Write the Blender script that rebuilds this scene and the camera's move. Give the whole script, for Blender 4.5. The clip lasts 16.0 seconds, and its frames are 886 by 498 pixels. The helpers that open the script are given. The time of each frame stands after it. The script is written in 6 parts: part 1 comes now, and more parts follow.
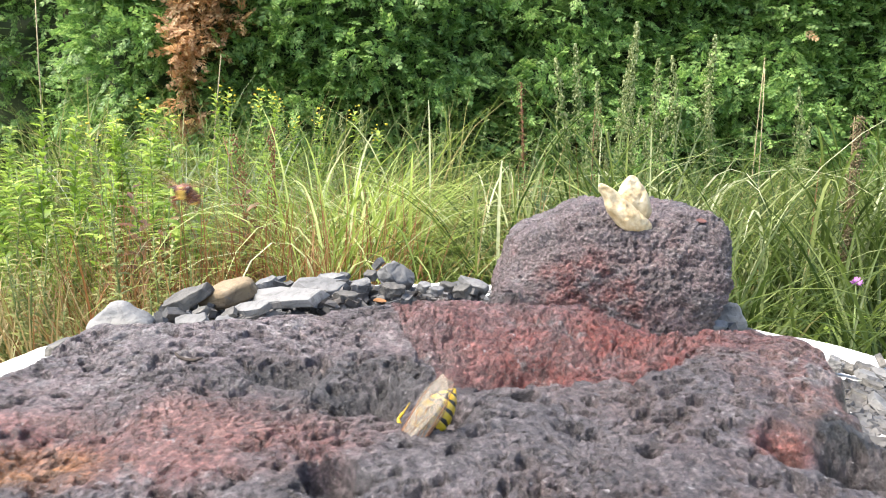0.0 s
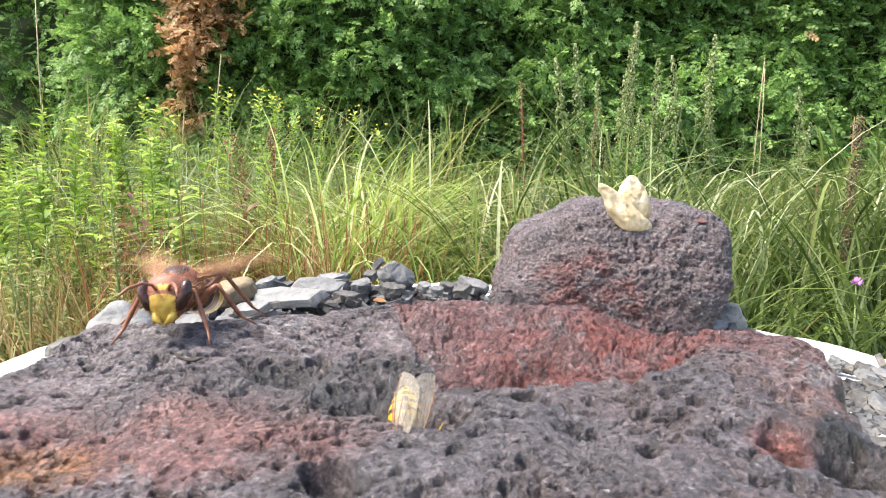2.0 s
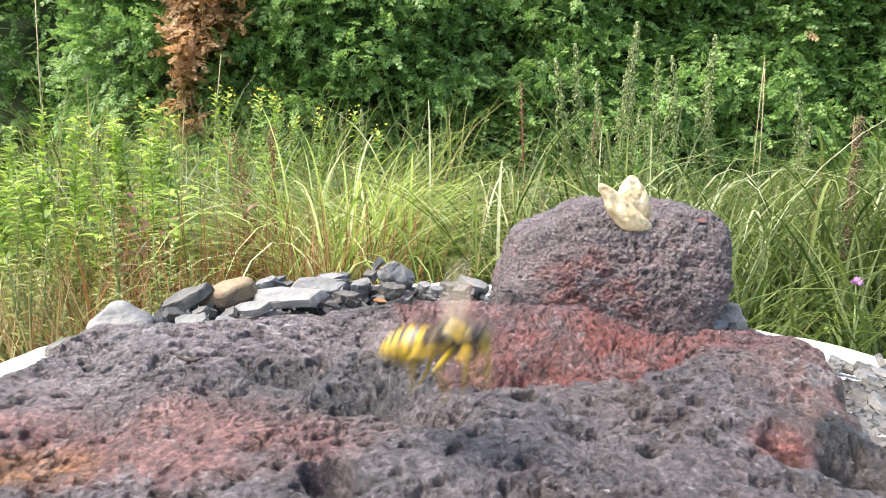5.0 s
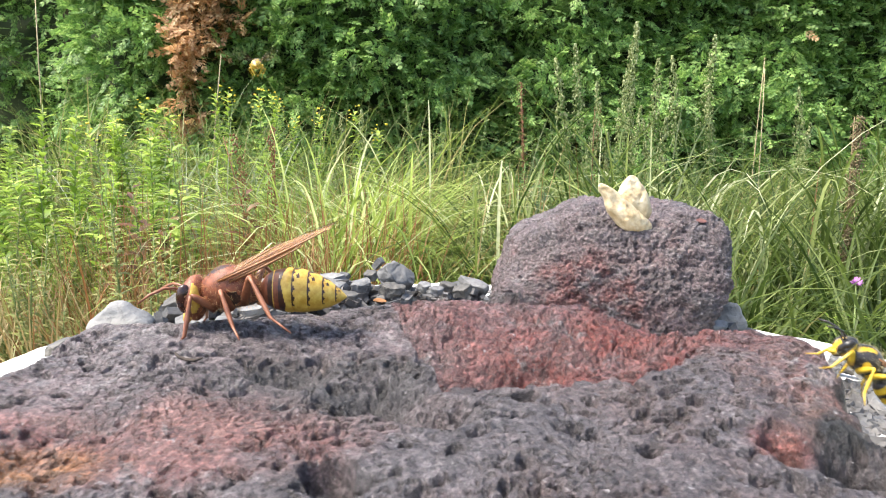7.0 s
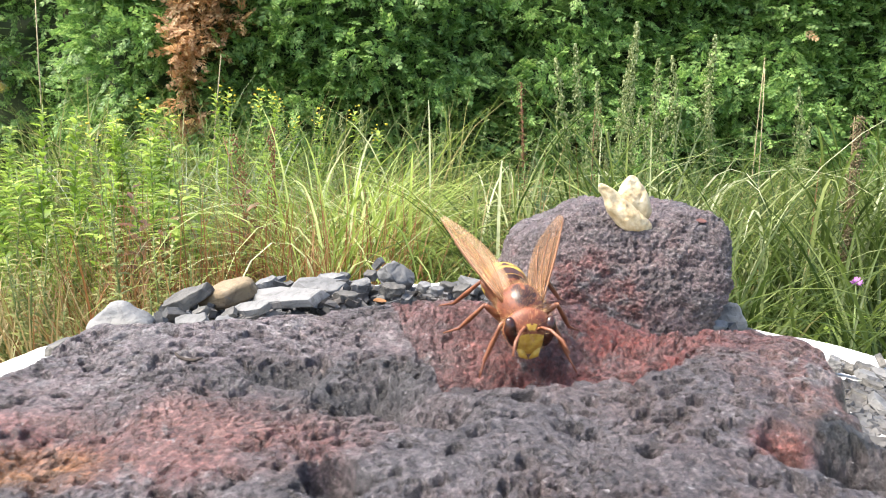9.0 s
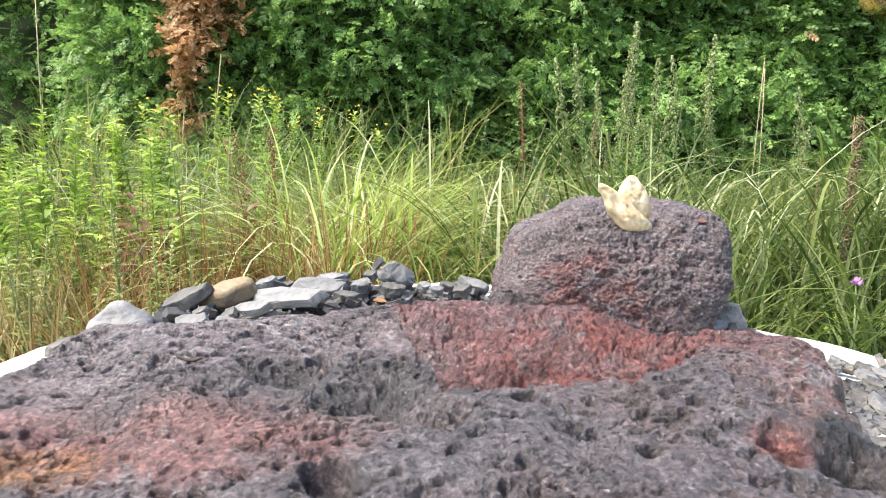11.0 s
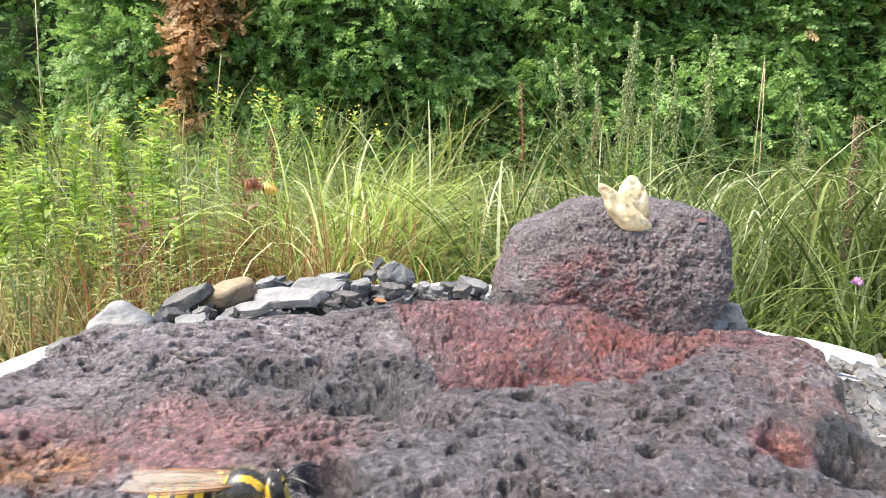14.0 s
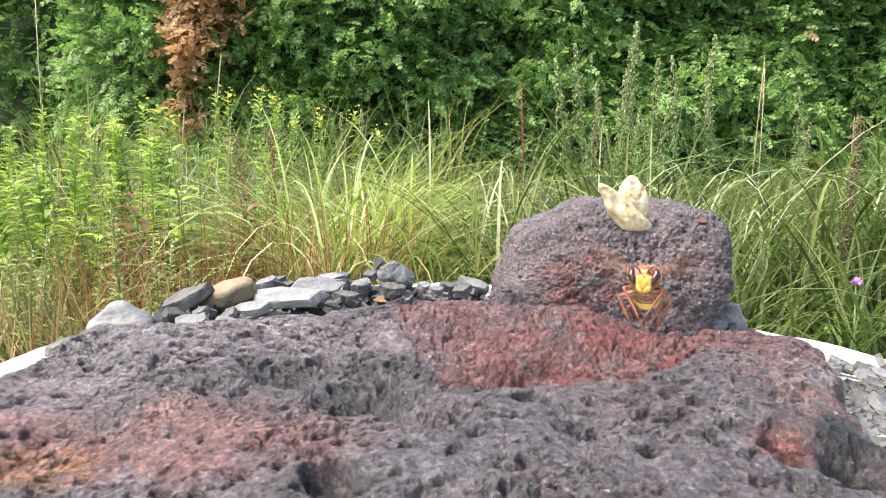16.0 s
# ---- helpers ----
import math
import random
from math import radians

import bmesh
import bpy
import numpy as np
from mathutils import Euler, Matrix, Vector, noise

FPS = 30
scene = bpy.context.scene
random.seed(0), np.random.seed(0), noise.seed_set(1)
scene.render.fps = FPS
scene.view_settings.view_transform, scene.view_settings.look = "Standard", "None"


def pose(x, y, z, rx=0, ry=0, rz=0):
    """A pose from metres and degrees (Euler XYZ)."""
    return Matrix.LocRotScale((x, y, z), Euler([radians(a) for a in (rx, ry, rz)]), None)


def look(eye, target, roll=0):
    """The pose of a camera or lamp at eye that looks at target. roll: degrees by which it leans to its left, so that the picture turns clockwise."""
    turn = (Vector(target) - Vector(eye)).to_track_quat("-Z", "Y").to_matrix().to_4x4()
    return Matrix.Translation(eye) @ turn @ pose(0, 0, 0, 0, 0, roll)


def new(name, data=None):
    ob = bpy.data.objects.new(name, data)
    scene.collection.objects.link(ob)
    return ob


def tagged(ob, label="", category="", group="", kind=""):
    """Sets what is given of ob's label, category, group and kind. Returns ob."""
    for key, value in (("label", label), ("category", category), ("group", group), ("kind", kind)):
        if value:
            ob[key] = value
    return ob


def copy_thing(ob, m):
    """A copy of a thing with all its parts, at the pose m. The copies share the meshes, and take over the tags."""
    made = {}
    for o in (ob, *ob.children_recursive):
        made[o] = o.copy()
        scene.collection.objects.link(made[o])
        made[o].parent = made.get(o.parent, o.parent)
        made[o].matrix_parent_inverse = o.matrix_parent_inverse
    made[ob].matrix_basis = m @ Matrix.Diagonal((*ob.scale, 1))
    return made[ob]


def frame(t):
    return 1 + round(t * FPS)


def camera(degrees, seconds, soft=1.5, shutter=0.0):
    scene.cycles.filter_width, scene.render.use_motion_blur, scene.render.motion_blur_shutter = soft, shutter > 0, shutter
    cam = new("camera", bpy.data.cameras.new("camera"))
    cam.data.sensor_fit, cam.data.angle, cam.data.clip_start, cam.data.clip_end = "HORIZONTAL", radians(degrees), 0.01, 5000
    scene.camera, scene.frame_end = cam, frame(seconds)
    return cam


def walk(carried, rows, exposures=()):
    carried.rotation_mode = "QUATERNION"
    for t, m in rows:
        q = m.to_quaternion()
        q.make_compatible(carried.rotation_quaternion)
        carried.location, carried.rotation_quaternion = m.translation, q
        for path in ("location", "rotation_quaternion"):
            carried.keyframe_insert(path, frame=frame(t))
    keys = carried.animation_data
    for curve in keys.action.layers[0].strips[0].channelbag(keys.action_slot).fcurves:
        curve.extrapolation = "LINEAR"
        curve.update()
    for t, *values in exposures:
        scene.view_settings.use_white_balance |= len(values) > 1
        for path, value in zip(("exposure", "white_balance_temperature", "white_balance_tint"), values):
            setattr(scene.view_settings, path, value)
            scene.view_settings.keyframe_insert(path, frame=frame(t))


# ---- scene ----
# ---------- camera ----------
EYE = (0.0, 0.0, 0.35)
cam = camera(65, 16.0, soft=1.0, shutter=0.5)
AIM = look(EYE, (0.0, math.cos(radians(7.5)), 0.35 - math.sin(radians(7.5))))
cam.data.dof.use_dof = True            # a small aperture: the nearest rock is a little soft
cam.data.dof.focus_distance, cam.data.dof.aperture_fstop = 0.20, 140
walk(cam, [(0.0, AIM), (16.0, AIM)])

# ---------- light ----------
scene.view_settings.exposure = 1.85
SUN_ELEV, SUN_AZ = 62, 264          # azimuth clockwise from +y
world = bpy.data.worlds.new("sky")
scene.world = world
world.use_nodes = True
wn = world.node_tree.nodes
sky = wn.new("ShaderNodeTexSky")
sky.sky_type, sky.sun_disc = "NISHITA", False
sky.sun_elevation, sky.sun_rotation = radians(SUN_ELEV), radians(SUN_AZ)
sky.air_density, sky.dust_density, sky.ozone_density = 1.0, 3.0, 1.0
world.node_tree.links.new(sky.outputs[0], wn["Background"].inputs[0])
wn["Background"].inputs[1].default_value = 0.135
sun_data = bpy.data.lights.new("sun", "SUN")
sun_data.energy, sun_data.angle, sun_data.color = 2.9, radians(27), (1.0, 0.94, 0.84)
sun = new("sun", sun_data)
sa, se = radians(SUN_AZ), radians(SUN_ELEV)
sun_from = Vector((math.sin(sa) * math.cos(se), math.cos(sa) * math.cos(se), math.sin(se)))
sun.matrix_world = look(sun_from * 6, (0, 0, 0))


# ---------- material helpers ----------
class Shader:
    """A node material under construction."""

    def __init__(self, name, rough=0.6, spec=0.4):
        self.m = bpy.data.materials.new(name)
        self.m.use_nodes = True
        self.nt = self.m.node_tree
        self.b = self.nt.nodes["Principled BSDF"]
        self.b.inputs["Roughness"].default_value = rough
        self.b.inputs["Specular IOR Level"].default_value = spec
        self.coord = self.nt.nodes.new("ShaderNodeTexCoord").outputs["Object"]

    def link(self, a, b):
        self.nt.links.new(a, b)

    def noise(self, scale, detail=4, rough=0.6, distort=0.0, vec=None):
        n = self.nt.nodes.new("ShaderNodeTexNoise")
        n.inputs["Scale"].default_value, n.inputs["Detail"].default_value = scale, detail
        n.inputs["Roughness"].default_value, n.inputs["Distortion"].default_value = rough, distort
        self.link(vec or self.coord, n.inputs["Vector"])
        return n.outputs["Fac"]

    def cells(self, scale, feature="F1"):
        n = self.nt.nodes.new("ShaderNodeTexVoronoi")
        n.feature = feature
        n.inputs["Scale"].default_value = scale
        self.link(self.coord, n.inputs["Vector"])
        return n.outputs["Distance"]

    def ramp(self, fac, stops):
        r = self.nt.nodes.new("ShaderNodeValToRGB")
        e = r.color_ramp.elements
        stops = sorted(stops, key=lambda q: q[0])
        while len(e) < len(stops):
            e.new(0.5)
        for el, (p, c) in zip(e, stops):
            el.position = p
            el.color = (*c, 1) if len(c) == 3 else c
        self.link(fac, r.inputs[0])
        return r.outputs[0]

    def grey(self, fac, a, b):
        return self.ramp(fac, [(a, (0, 0, 0)), (b, (1, 1, 1))])

    def mix(self, fac, a, b, mode="MIX"):
        n = self.nt.nodes.new("ShaderNodeMix")
        n.data_type, n.blend_type = "RGBA", mode
        for sock, v in ((n.inputs[0], fac), (n.inputs[6], a), (n.inputs[7], b)):
            if isinstance(v, (int, float)):
                sock.default_value = v
            elif isinstance(v, tuple):
                sock.default_value = (*v, 1)
            else:
                self.link(v, sock)
        return n.outputs[2]

    def attr(self, name):
        n = self.nt.nodes.new("ShaderNodeAttribute")
        n.attribute_name = name
        s = self.nt.nodes.new("ShaderNodeSeparateColor")
        self.link(n.outputs["Color"], s.inputs[0])
        return s.outputs

    def island(self):
        return self.nt.nodes.new("ShaderNodeNewGeometry").outputs["Random Per Island"]

    def each(self):
        return self.nt.nodes.new("ShaderNodeObjectInfo").outputs["Random"]

    def colour(self, c):
        if isinstance(c, tuple):
            self.b.inputs["Base Color"].default_value = (*c, 1)
        else:
            self.link(c, self.b.inputs["Base Color"])
        return self

    def rough(self, fac, lo, hi):
        n = self.nt.nodes.new("ShaderNodeMapRange")
        n.inputs["To Min"].default_value, n.inputs["To Max"].default_value = lo, hi
        self.link(fac, n.inputs["Value"])
        self.link(n.outputs[0], self.b.inputs["Roughness"])
        return self

    def bump(self, height, strength, dist):
        n = self.nt.nodes.new("ShaderNodeBump")
        n.inputs["Strength"].default_value, n.inputs["Distance"].default_value = strength, dist
        self.link(height, n.inputs["Height"])
        if self.b.inputs["Normal"].is_linked:
            self.link(self.b.inputs["Normal"].links[0].from_socket, n.inputs["Normal"])
        self.link(n.outputs[0], self.b.inputs["Normal"])
        return self

    def leafy(self, colour, amount):
        """Light through a leaf."""
        t = self.nt.nodes.new("ShaderNodeBsdfTranslucent")
        self.link(colour, t.inputs[0])
        mx = self.nt.nodes.new("ShaderNodeMixShader")
        mx.inputs[0].default_value = amount
        self.link(self.b.outputs[0], mx.inputs[1])
        self.link(t.outputs[0], mx.inputs[2])
        self.link(mx.outputs[0], self.nt.nodes["Material Output"].inputs["Surface"])
        return self


def lava_material():
    s = Shader("lava_rock", 0.85, 0.5)
    red, pale, ochre = s.attr("mineral")[:3]
    rock_shade, mauve_lit = s.attr("shade_sheen")[:2]
    n1, n2, n3, n4 = s.noise(260, 5, 0.65, 0.6), s.noise(700, 5, 0.7), s.noise(60, 4), s.noise(120, 5, 0.7, 1.2)
    grey = s.mix(s.grey(n1, 0.36, 0.64), (0.049, 0.0425, 0.0445), (0.108, 0.094, 0.098))
    grey = s.mix(s.grey(n3, 0.45, 0.68), grey, (0.088, 0.065, 0.063))
    grey = s.mix(s.grey(n4, 0.58, 0.70), grey, (0.172, 0.156, 0.160))                     # worn pale skin
    ruddy = s.mix(s.grey(n1, 0.3, 0.7), (0.086, 0.020, 0.017), (0.204, 0.066, 0.055))
    ruddy = s.mix(s.grey(n4, 0.61, 0.70), ruddy, (0.084, 0.068, 0.064))
    c = s.mix(red, grey, ruddy)
    pink = s.mix(s.grey(n1, 0.34, 0.66), (0.084, 0.035, 0.030), (0.228, 0.126, 0.109))
    pink = s.mix(s.grey(n4, 0.55, 0.66), pink, (0.160, 0.140, 0.134))
    c = s.mix(pale, c, pink)
    rust = s.mix(s.grey(n1, 0.35, 0.65), (0.096, 0.034, 0.010), (0.192, 0.084, 0.022))
    c = s.mix(ochre, c, rust)
    mauve = s.mix(s.grey(n1, 0.34, 0.66), (0.072, 0.058, 0.060), (0.194, 0.161, 0.165))
    c = s.mix(mauve_lit, c, s.mix(s.grey(n4, 0.50, 0.62), mauve, (0.225, 0.205, 0.203)))            # pale mauve tone, with sheen and a lit top painted in
    c = s.mix(rock_shade, c, s.mix(s.grey(n1, 0.3, 0.7), (0.013, 0.013, 0.013), (0.046, 0.044, 0.044)))   # dark rock, with the shade of hollows painted in
    c = s.mix(s.grey(n2, 0.61, 0.71), c, s.mix(rock_shade, (0.272, 0.256, 0.256), (0.128, 0.128, 0.128)))     # crystal flecks, brightened to paint in specular glints
    grain, speck = s.noise(1100, 5, 0.8), s.noise(3000, 4, 0.75)
    c = s.mix(0.85, c, s.ramp(grain, [(0.37, (0.28, 0.27, 0.27)), (0.5, (1.02, 1.02, 1.01)), (0.63, (2.4, 2.37, 2.34))]), "MULTIPLY")
    s.colour(c).rough(speck, 0.20, 0.60)
    pores = s.grey(s.cells(950), 0.10, 0.50)
    s.bump(pores, 0.8, 0.0006).bump(n2, 0.9, 0.0011).bump(grain, 0.9, 0.0007).bump(speck, 0.9, 0.0004)
    return s.m


def slate_material(name, a, b, vein):
    s = Shader(name, 0.7, 0.4)
    n1, n2 = s.noise(60, 5, 0.65), s.noise(420, 4)
    stretch = s.nt.nodes.new("ShaderNodeMapping")
    stretch.inputs["Scale"].default_value = (0.22, 0.5, 3.0)
    s.link(s.coord, stretch.inputs["Vector"])
    seam = s.noise(330, 5, 0.7, 0.8, stretch.outputs[0])
    c = s.mix(s.grey(n1, 0.35, 0.7), a, b)
    c = s.mix(s.grey(seam, 0.56, 0.68), c, s.mix(0.45, c, (0.40, 0.38, 0.36), "MULTIPLY"))                       # dark layers in the split edges
    c = s.mix(s.grey(s.noise(25, 3), 0.50, 0.70), c, vein)
    c = s.mix(s.grey(s.noise(130, 5, 0.7, 1.5), 0.50, 0.66), c, s.mix(0.75, c, (0.42, 0.41, 0.40), "MULTIPLY"))   # lichen and dirt
    c = s.mix(s.each(), c, s.mix(0.35, c, (0.5, 0.5, 0.5), "MULTIPLY"))
    c = s.mix(s.grey(n2, 0.62, 0.72), c, (0.10, 0.095, 0.09))
    s.colour(c).rough(n2, 0.5, 0.85).bump(n1, 0.6, 0.0015).bump(seam, 0.5, 0.0008).bump(n2, 0.6, 0.0006)
    return s.m


def leaf_material(name, stops, amount=0.35, rough=0.5):
    s = Shader(name, rough, 0.35)
    c = s.ramp(s.island(), stops)
    c = s.mix(s.grey(s.noise(9, 3), 0.35, 0.7), c, s.mix(0.6, c, (0.55, 0.62, 0.45), "MULTIPLY"))
    s.colour(c).leafy(c, amount)
    return s.m


def shell_material(name, a, b, rough=0.3, scale=900):
    """Insect cuticle."""
    s = Shader(name, rough, 0.5)
    n = s.noise(scale, 4)
    s.colour(s.mix(s.grey(n, 0.35, 0.65), a, b)).rough(n, rough * 0.8, rough * 1.5)
    s.bump(s.noise(5000, 2), 0.25, 0.00005)
    return s.m


def wing_material(name, tint, clear):
    s = Shader(name, 0.42, 0.3)
    s.colour(s.mix(s.grey(s.noise(500, 3), 0.3, 0.7), tint, tuple(min(1, v * 1.5) for v in tint)))
    t = s.nt.nodes.new("ShaderNodeBsdfTransparent")
    mx = s.nt.nodes.new("ShaderNodeMixShader")
    mx.inputs[0].default_value = clear
    s.link(s.b.outputs[0], mx.inputs[1])
    s.link(t.outputs[0], mx.inputs[2])
    s.link(mx.outputs[0], s.nt.nodes["Material Output"].inputs["Surface"])
    return s.m


def plain_material(name, a, b, scale, rough=0.6, bump=0.3, dist=0.001):
    s = Shader(name, rough, 0.35)
    n = s.noise(scale, 5)
    s.colour(s.mix(s.grey(n, 0.35, 0.68), a, b)).rough(n, rough * 0.8, min(1, rough * 1.25)).bump(n, bump, dist)
    return s.m


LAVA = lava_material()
SLATE = slate_material("pale_slate", (0.155, 0.153, 0.149), (0.25, 0.246, 0.237), (0.25, 0.235, 0.205))
SLATE_DARK = slate_material("dark_slate", (0.060, 0.056, 0.050), (0.145, 0.137, 0.122), (0.16, 0.145, 0.12))
SLATE_MID = slate_material("grey_slate", (0.12, 0.119, 0.116), (0.23, 0.227, 0.22), (0.16, 0.152, 0.14))
SLATE_TAN = slate_material("tan_stone", (0.17, 0.12, 0.065), (0.30, 0.225, 0.13), (0.13, 0.10, 0.07))
CHALK = plain_material("white_limestone", (0.44, 0.43, 0.41), (0.64, 0.63, 0.60), 35, 0.8, 0.35, 0.002)


def turf_material():
    s = Shader("mossy_soil", 0.95, 0.2)
    n, patch, fine = s.noise(14, 5), s.noise(1.1, 4, 0.65), s.noise(60, 4, 0.7)
    c = s.mix(s.grey(n, 0.35, 0.68), (0.05, 0.040, 0.026), (0.12, 0.095, 0.06))
    green = s.mix(s.grey(fine, 0.35, 0.65), (0.030, 0.050, 0.014), (0.085, 0.120, 0.034))
    c = s.mix(s.grey(patch, 0.36, 0.52), c, green)
    s.colour(c).bump(n, 0.6, 0.02).bump(fine, 0.7, 0.01)
    return s.m


SOIL = turf_material()
# dark grey chips, darkened to paint shade into the gaps between stones
GRAVEL = slate_material("slate_chips", (0.04, 0.04, 0.042), (0.16, 0.16, 0.16), (0.14, 0.125, 0.11))


# ---------- mesh helpers ----------
def hashed(i, j, k, seed):
    h = (i * 374761393 + j * 668265263 + k * 2147483647 + seed * 974634777) & 0xFFFFFFFF
    h = ((h ^ (h >> 13)) * 1274126177) & 0xFFFFFFFF
    return ((h ^ (h >> 16)) & 0xFFFFFF) / float(0xFFFFFF)


def vnoise(p, seed=0):
    """Smooth value noise, -1 to 1, on an (n, 3) array."""
    f = np.floor(p).astype(np.int64)
    w = p - f
    w = w * w * (3 - 2 * w)
    out = 0
    for a in (0, 1):
        for b in (0, 1):
            for c in (0, 1):
                g = (w[:, 0] if a else 1 - w[:, 0]) * (w[:, 1] if b else 1 - w[:, 1]) * (w[:, 2] if c else 1 - w[:, 2])
                out = out + g * hashed(f[:, 0] + a, f[:, 1] + b, f[:, 2] + c, seed)
    return out * 2 - 1


def fbm(p, octaves=4, seed=0, gain=0.5):
    out, amp = 0, 1.0
    for o in range(octaves):
        out = out + amp * vnoise(p * 2.03 ** o, seed + o)
        amp *= gain
    return out


def plates(p, seed):
    """Random cells in the plane: (distance to the nearest crack, a random number for each cell)."""
    f = np.floor(p[:, :2]).astype(np.int64)
    d1, d2, who = np.full(len(p), 9.0), np.full(len(p), 9.0), np.zeros(len(p))
    for a in (-1, 0, 1):
        for b in (-1, 0, 1):
            i, j = f[:, 0] + a, f[:, 1] + b
            z = np.zeros_like(i)
            d = np.hypot(i + hashed(i, j, z, seed) - p[:, 0], j + hashed(i, j, z, seed + 7) - p[:, 1])
            closer = d < d1
            d2 = np.where(closer, d1, np.minimum(d2, d))
            who = np.where(closer, hashed(i, j, z, seed + 13), who)
            d1 = np.where(closer, d, d1)
    return d2 - d1, who


def smooth(a, b, x):
    t = np.clip((x - a) / (b - a), 0, 1)
    return t * t * (3 - 2 * t)


def mesh_from(name, verts, faces, mats=(), index=None, shade=True):
    """A mesh from arrays: verts (n, 3), faces (m, 3 or 4)."""
    verts, faces = np.asarray(verts, dtype=np.float32), np.asarray(faces, dtype=np.int32)
    me = bpy.data.meshes.new(name)
    m, k = faces.shape
    me.vertices.add(len(verts))
    me.vertices.foreach_set("co", verts.ravel())
    me.loops.add(m * k)
    me.loops.foreach_set("vertex_index", faces.ravel())
    me.polygons.add(m)
    me.polygons.foreach_set("loop_start", np.arange(0, m * k, k, dtype=np.int32))
    me.polygons.foreach_set("use_smooth", np.full(m, shade))
    for x in mats:
        me.materials.append(x)
    if index is not None:
        me.polygons.foreach_set("material_index", np.asarray(index, dtype=np.int32))
    me.update()
    me.validate()
    return me


def part(name, me, parent=None, label="", m=None):
    ob = new(name, me)
    ob.parent = parent
    if m is not None:
        ob.matrix_basis = m
    return tagged(ob, label)


def paint(me, values, name="mineral"):
    a = me.color_attributes.new(name, "FLOAT_COLOR", "POINT")
    a.data.foreach_set("color", np.asarray(values, dtype=np.float32).ravel())


def grid_faces(nx, ny, wrap=False):
    i = np.arange(ny - 1)[:, None] * nx
    j = np.arange(nx if wrap else nx - 1)[None, :]
    k = (j + 1) % nx
    return np.stack([i + j, i + k, i + nx + k, i + nx + j], axis=-1).reshape(-1, 4)


def tube(path, radii, sides=8, squash=1.0):
    """Rings round a path with closed, rounded ends: (verts, faces)."""
    path = [Vector(p) for p in path]
    rings = []
    n = len(path)
    up = Vector((0.0123, 0.031, 1)).normalized()
    for i, p in enumerate(path):
        d = (path[min(i + 1, n - 1)] - path[max(i - 1, 0)]).normalized()
        a = d.cross(up)
        a = a.normalized() if a.length > 1e-4 else Vector((1, 0, 0))
        b = a.cross(d)
        rings.append([p + (a * math.cos(t) + b * math.sin(t) * squash) * radii[i] for t in (2 * math.pi * q / sides for q in range(sides))])
    v = [c for r in rings for c in r]
    f = [tuple(x) for x in grid_faces(sides, n, True)]
    for base, c, flip in ((0, path[0], True), ((n - 1) * sides, path[-1], False)):
        v.append(c)
        for q in range(sides):
            a, b = base + q, base + (q + 1) % sides
            f.append((b, a, len(v) - 1, len(v) - 1) if flip else (a, b, len(v) - 1, len(v) - 1))
    return [tuple(x) for x in v], f


def poly_mesh(name, pieces, mats, shade=True):
    """Join (verts, faces, material index) pieces into one mesh; a face may repeat its last corner."""
    v, f, ix = [], [], []
    for pv, pf, k in pieces:
        o = len(v)
        v += [tuple(x) for x in pv]
        for face in pf:
            f.append([o + c for c in dict.fromkeys(int(c) for c in face)])
            ix.append(k)
    me = bpy.data.meshes.new(name)
    me.from_pydata(v, [], f)
    for x in mats:
        me.materials.append(x)
    me.polygons.foreach_set("material_index", ix)
    me.polygons.foreach_set("use_smooth", [shade] * len(f))
    me.update()
    return me


def ball(nu=24, nv=14):
    """Unit sphere as rings along x: (verts, faces)."""
    t = np.linspace(0, math.pi, nv)
    p = np.linspace(0, 2 * math.pi, nu, endpoint=False)
    T, Pp = np.meshgrid(t, p, indexing="ij")
    v = np.stack([np.cos(T), np.sin(T) * np.cos(Pp), np.sin(T) * np.sin(Pp)], -1).reshape(-1, 3)
    return v, grid_faces(nu, nv, True)


def cube_sphere(n):
    """Unit sphere from a cube's six n x n grids, seams merged."""
    seen, verts, faces = {}, [], []
    lin = [math.tan((2 * i / n - 1) * math.pi / 4) for i in range(n + 1)]
    for ax in range(3):
        for sg in (-1, 1):
            ids = []
            for a in range(n + 1):
                for b in range(n + 1):
                    c = [0, 0, 0]
                    c[ax], c[(ax + 1) % 3], c[(ax + 2) % 3] = sg, lin[a], lin[b]
                    key = tuple(round(q, 5) for q in c)
                    if key not in seen:
                        seen[key] = len(verts)
                        verts.append(c)
                    ids.append(seen[key])
            for a in range(n):
                for b in range(n):
                    q = [ids[a * (n + 1) + b], ids[(a + 1) * (n + 1) + b], ids[(a + 1) * (n + 1) + b + 1], ids[a * (n + 1) + b + 1]]
                    faces.append(q if sg > 0 else q[::-1])
    v = np.array(verts, dtype=float)
    return v / np.linalg.norm(v, axis=1)[:, None], np.array(faces)


# ---------- ground and boulder ----------
def ground():
    n = 120
    g = np.sign(np.linspace(-1, 1, n)) * np.abs(np.linspace(-1, 1, n)) ** 2.2
    X, Y = np.meshgrid(g * 60, g * 60 + 1.5)
    p = np.stack([X.ravel(), Y.ravel(), np.zeros(n * n)], 1)
    p[:, 2] = 0.02 * fbm(p * 2.3, 3, 5) * smooth(30, 3, np.hypot(p[:, 0], p[:, 1]))
    return tagged(part("ground", mesh_from("ground", p, grid_faces(n, n), [SOIL])), "dark garden soil under grass and weeds", "ground", kind="structure")


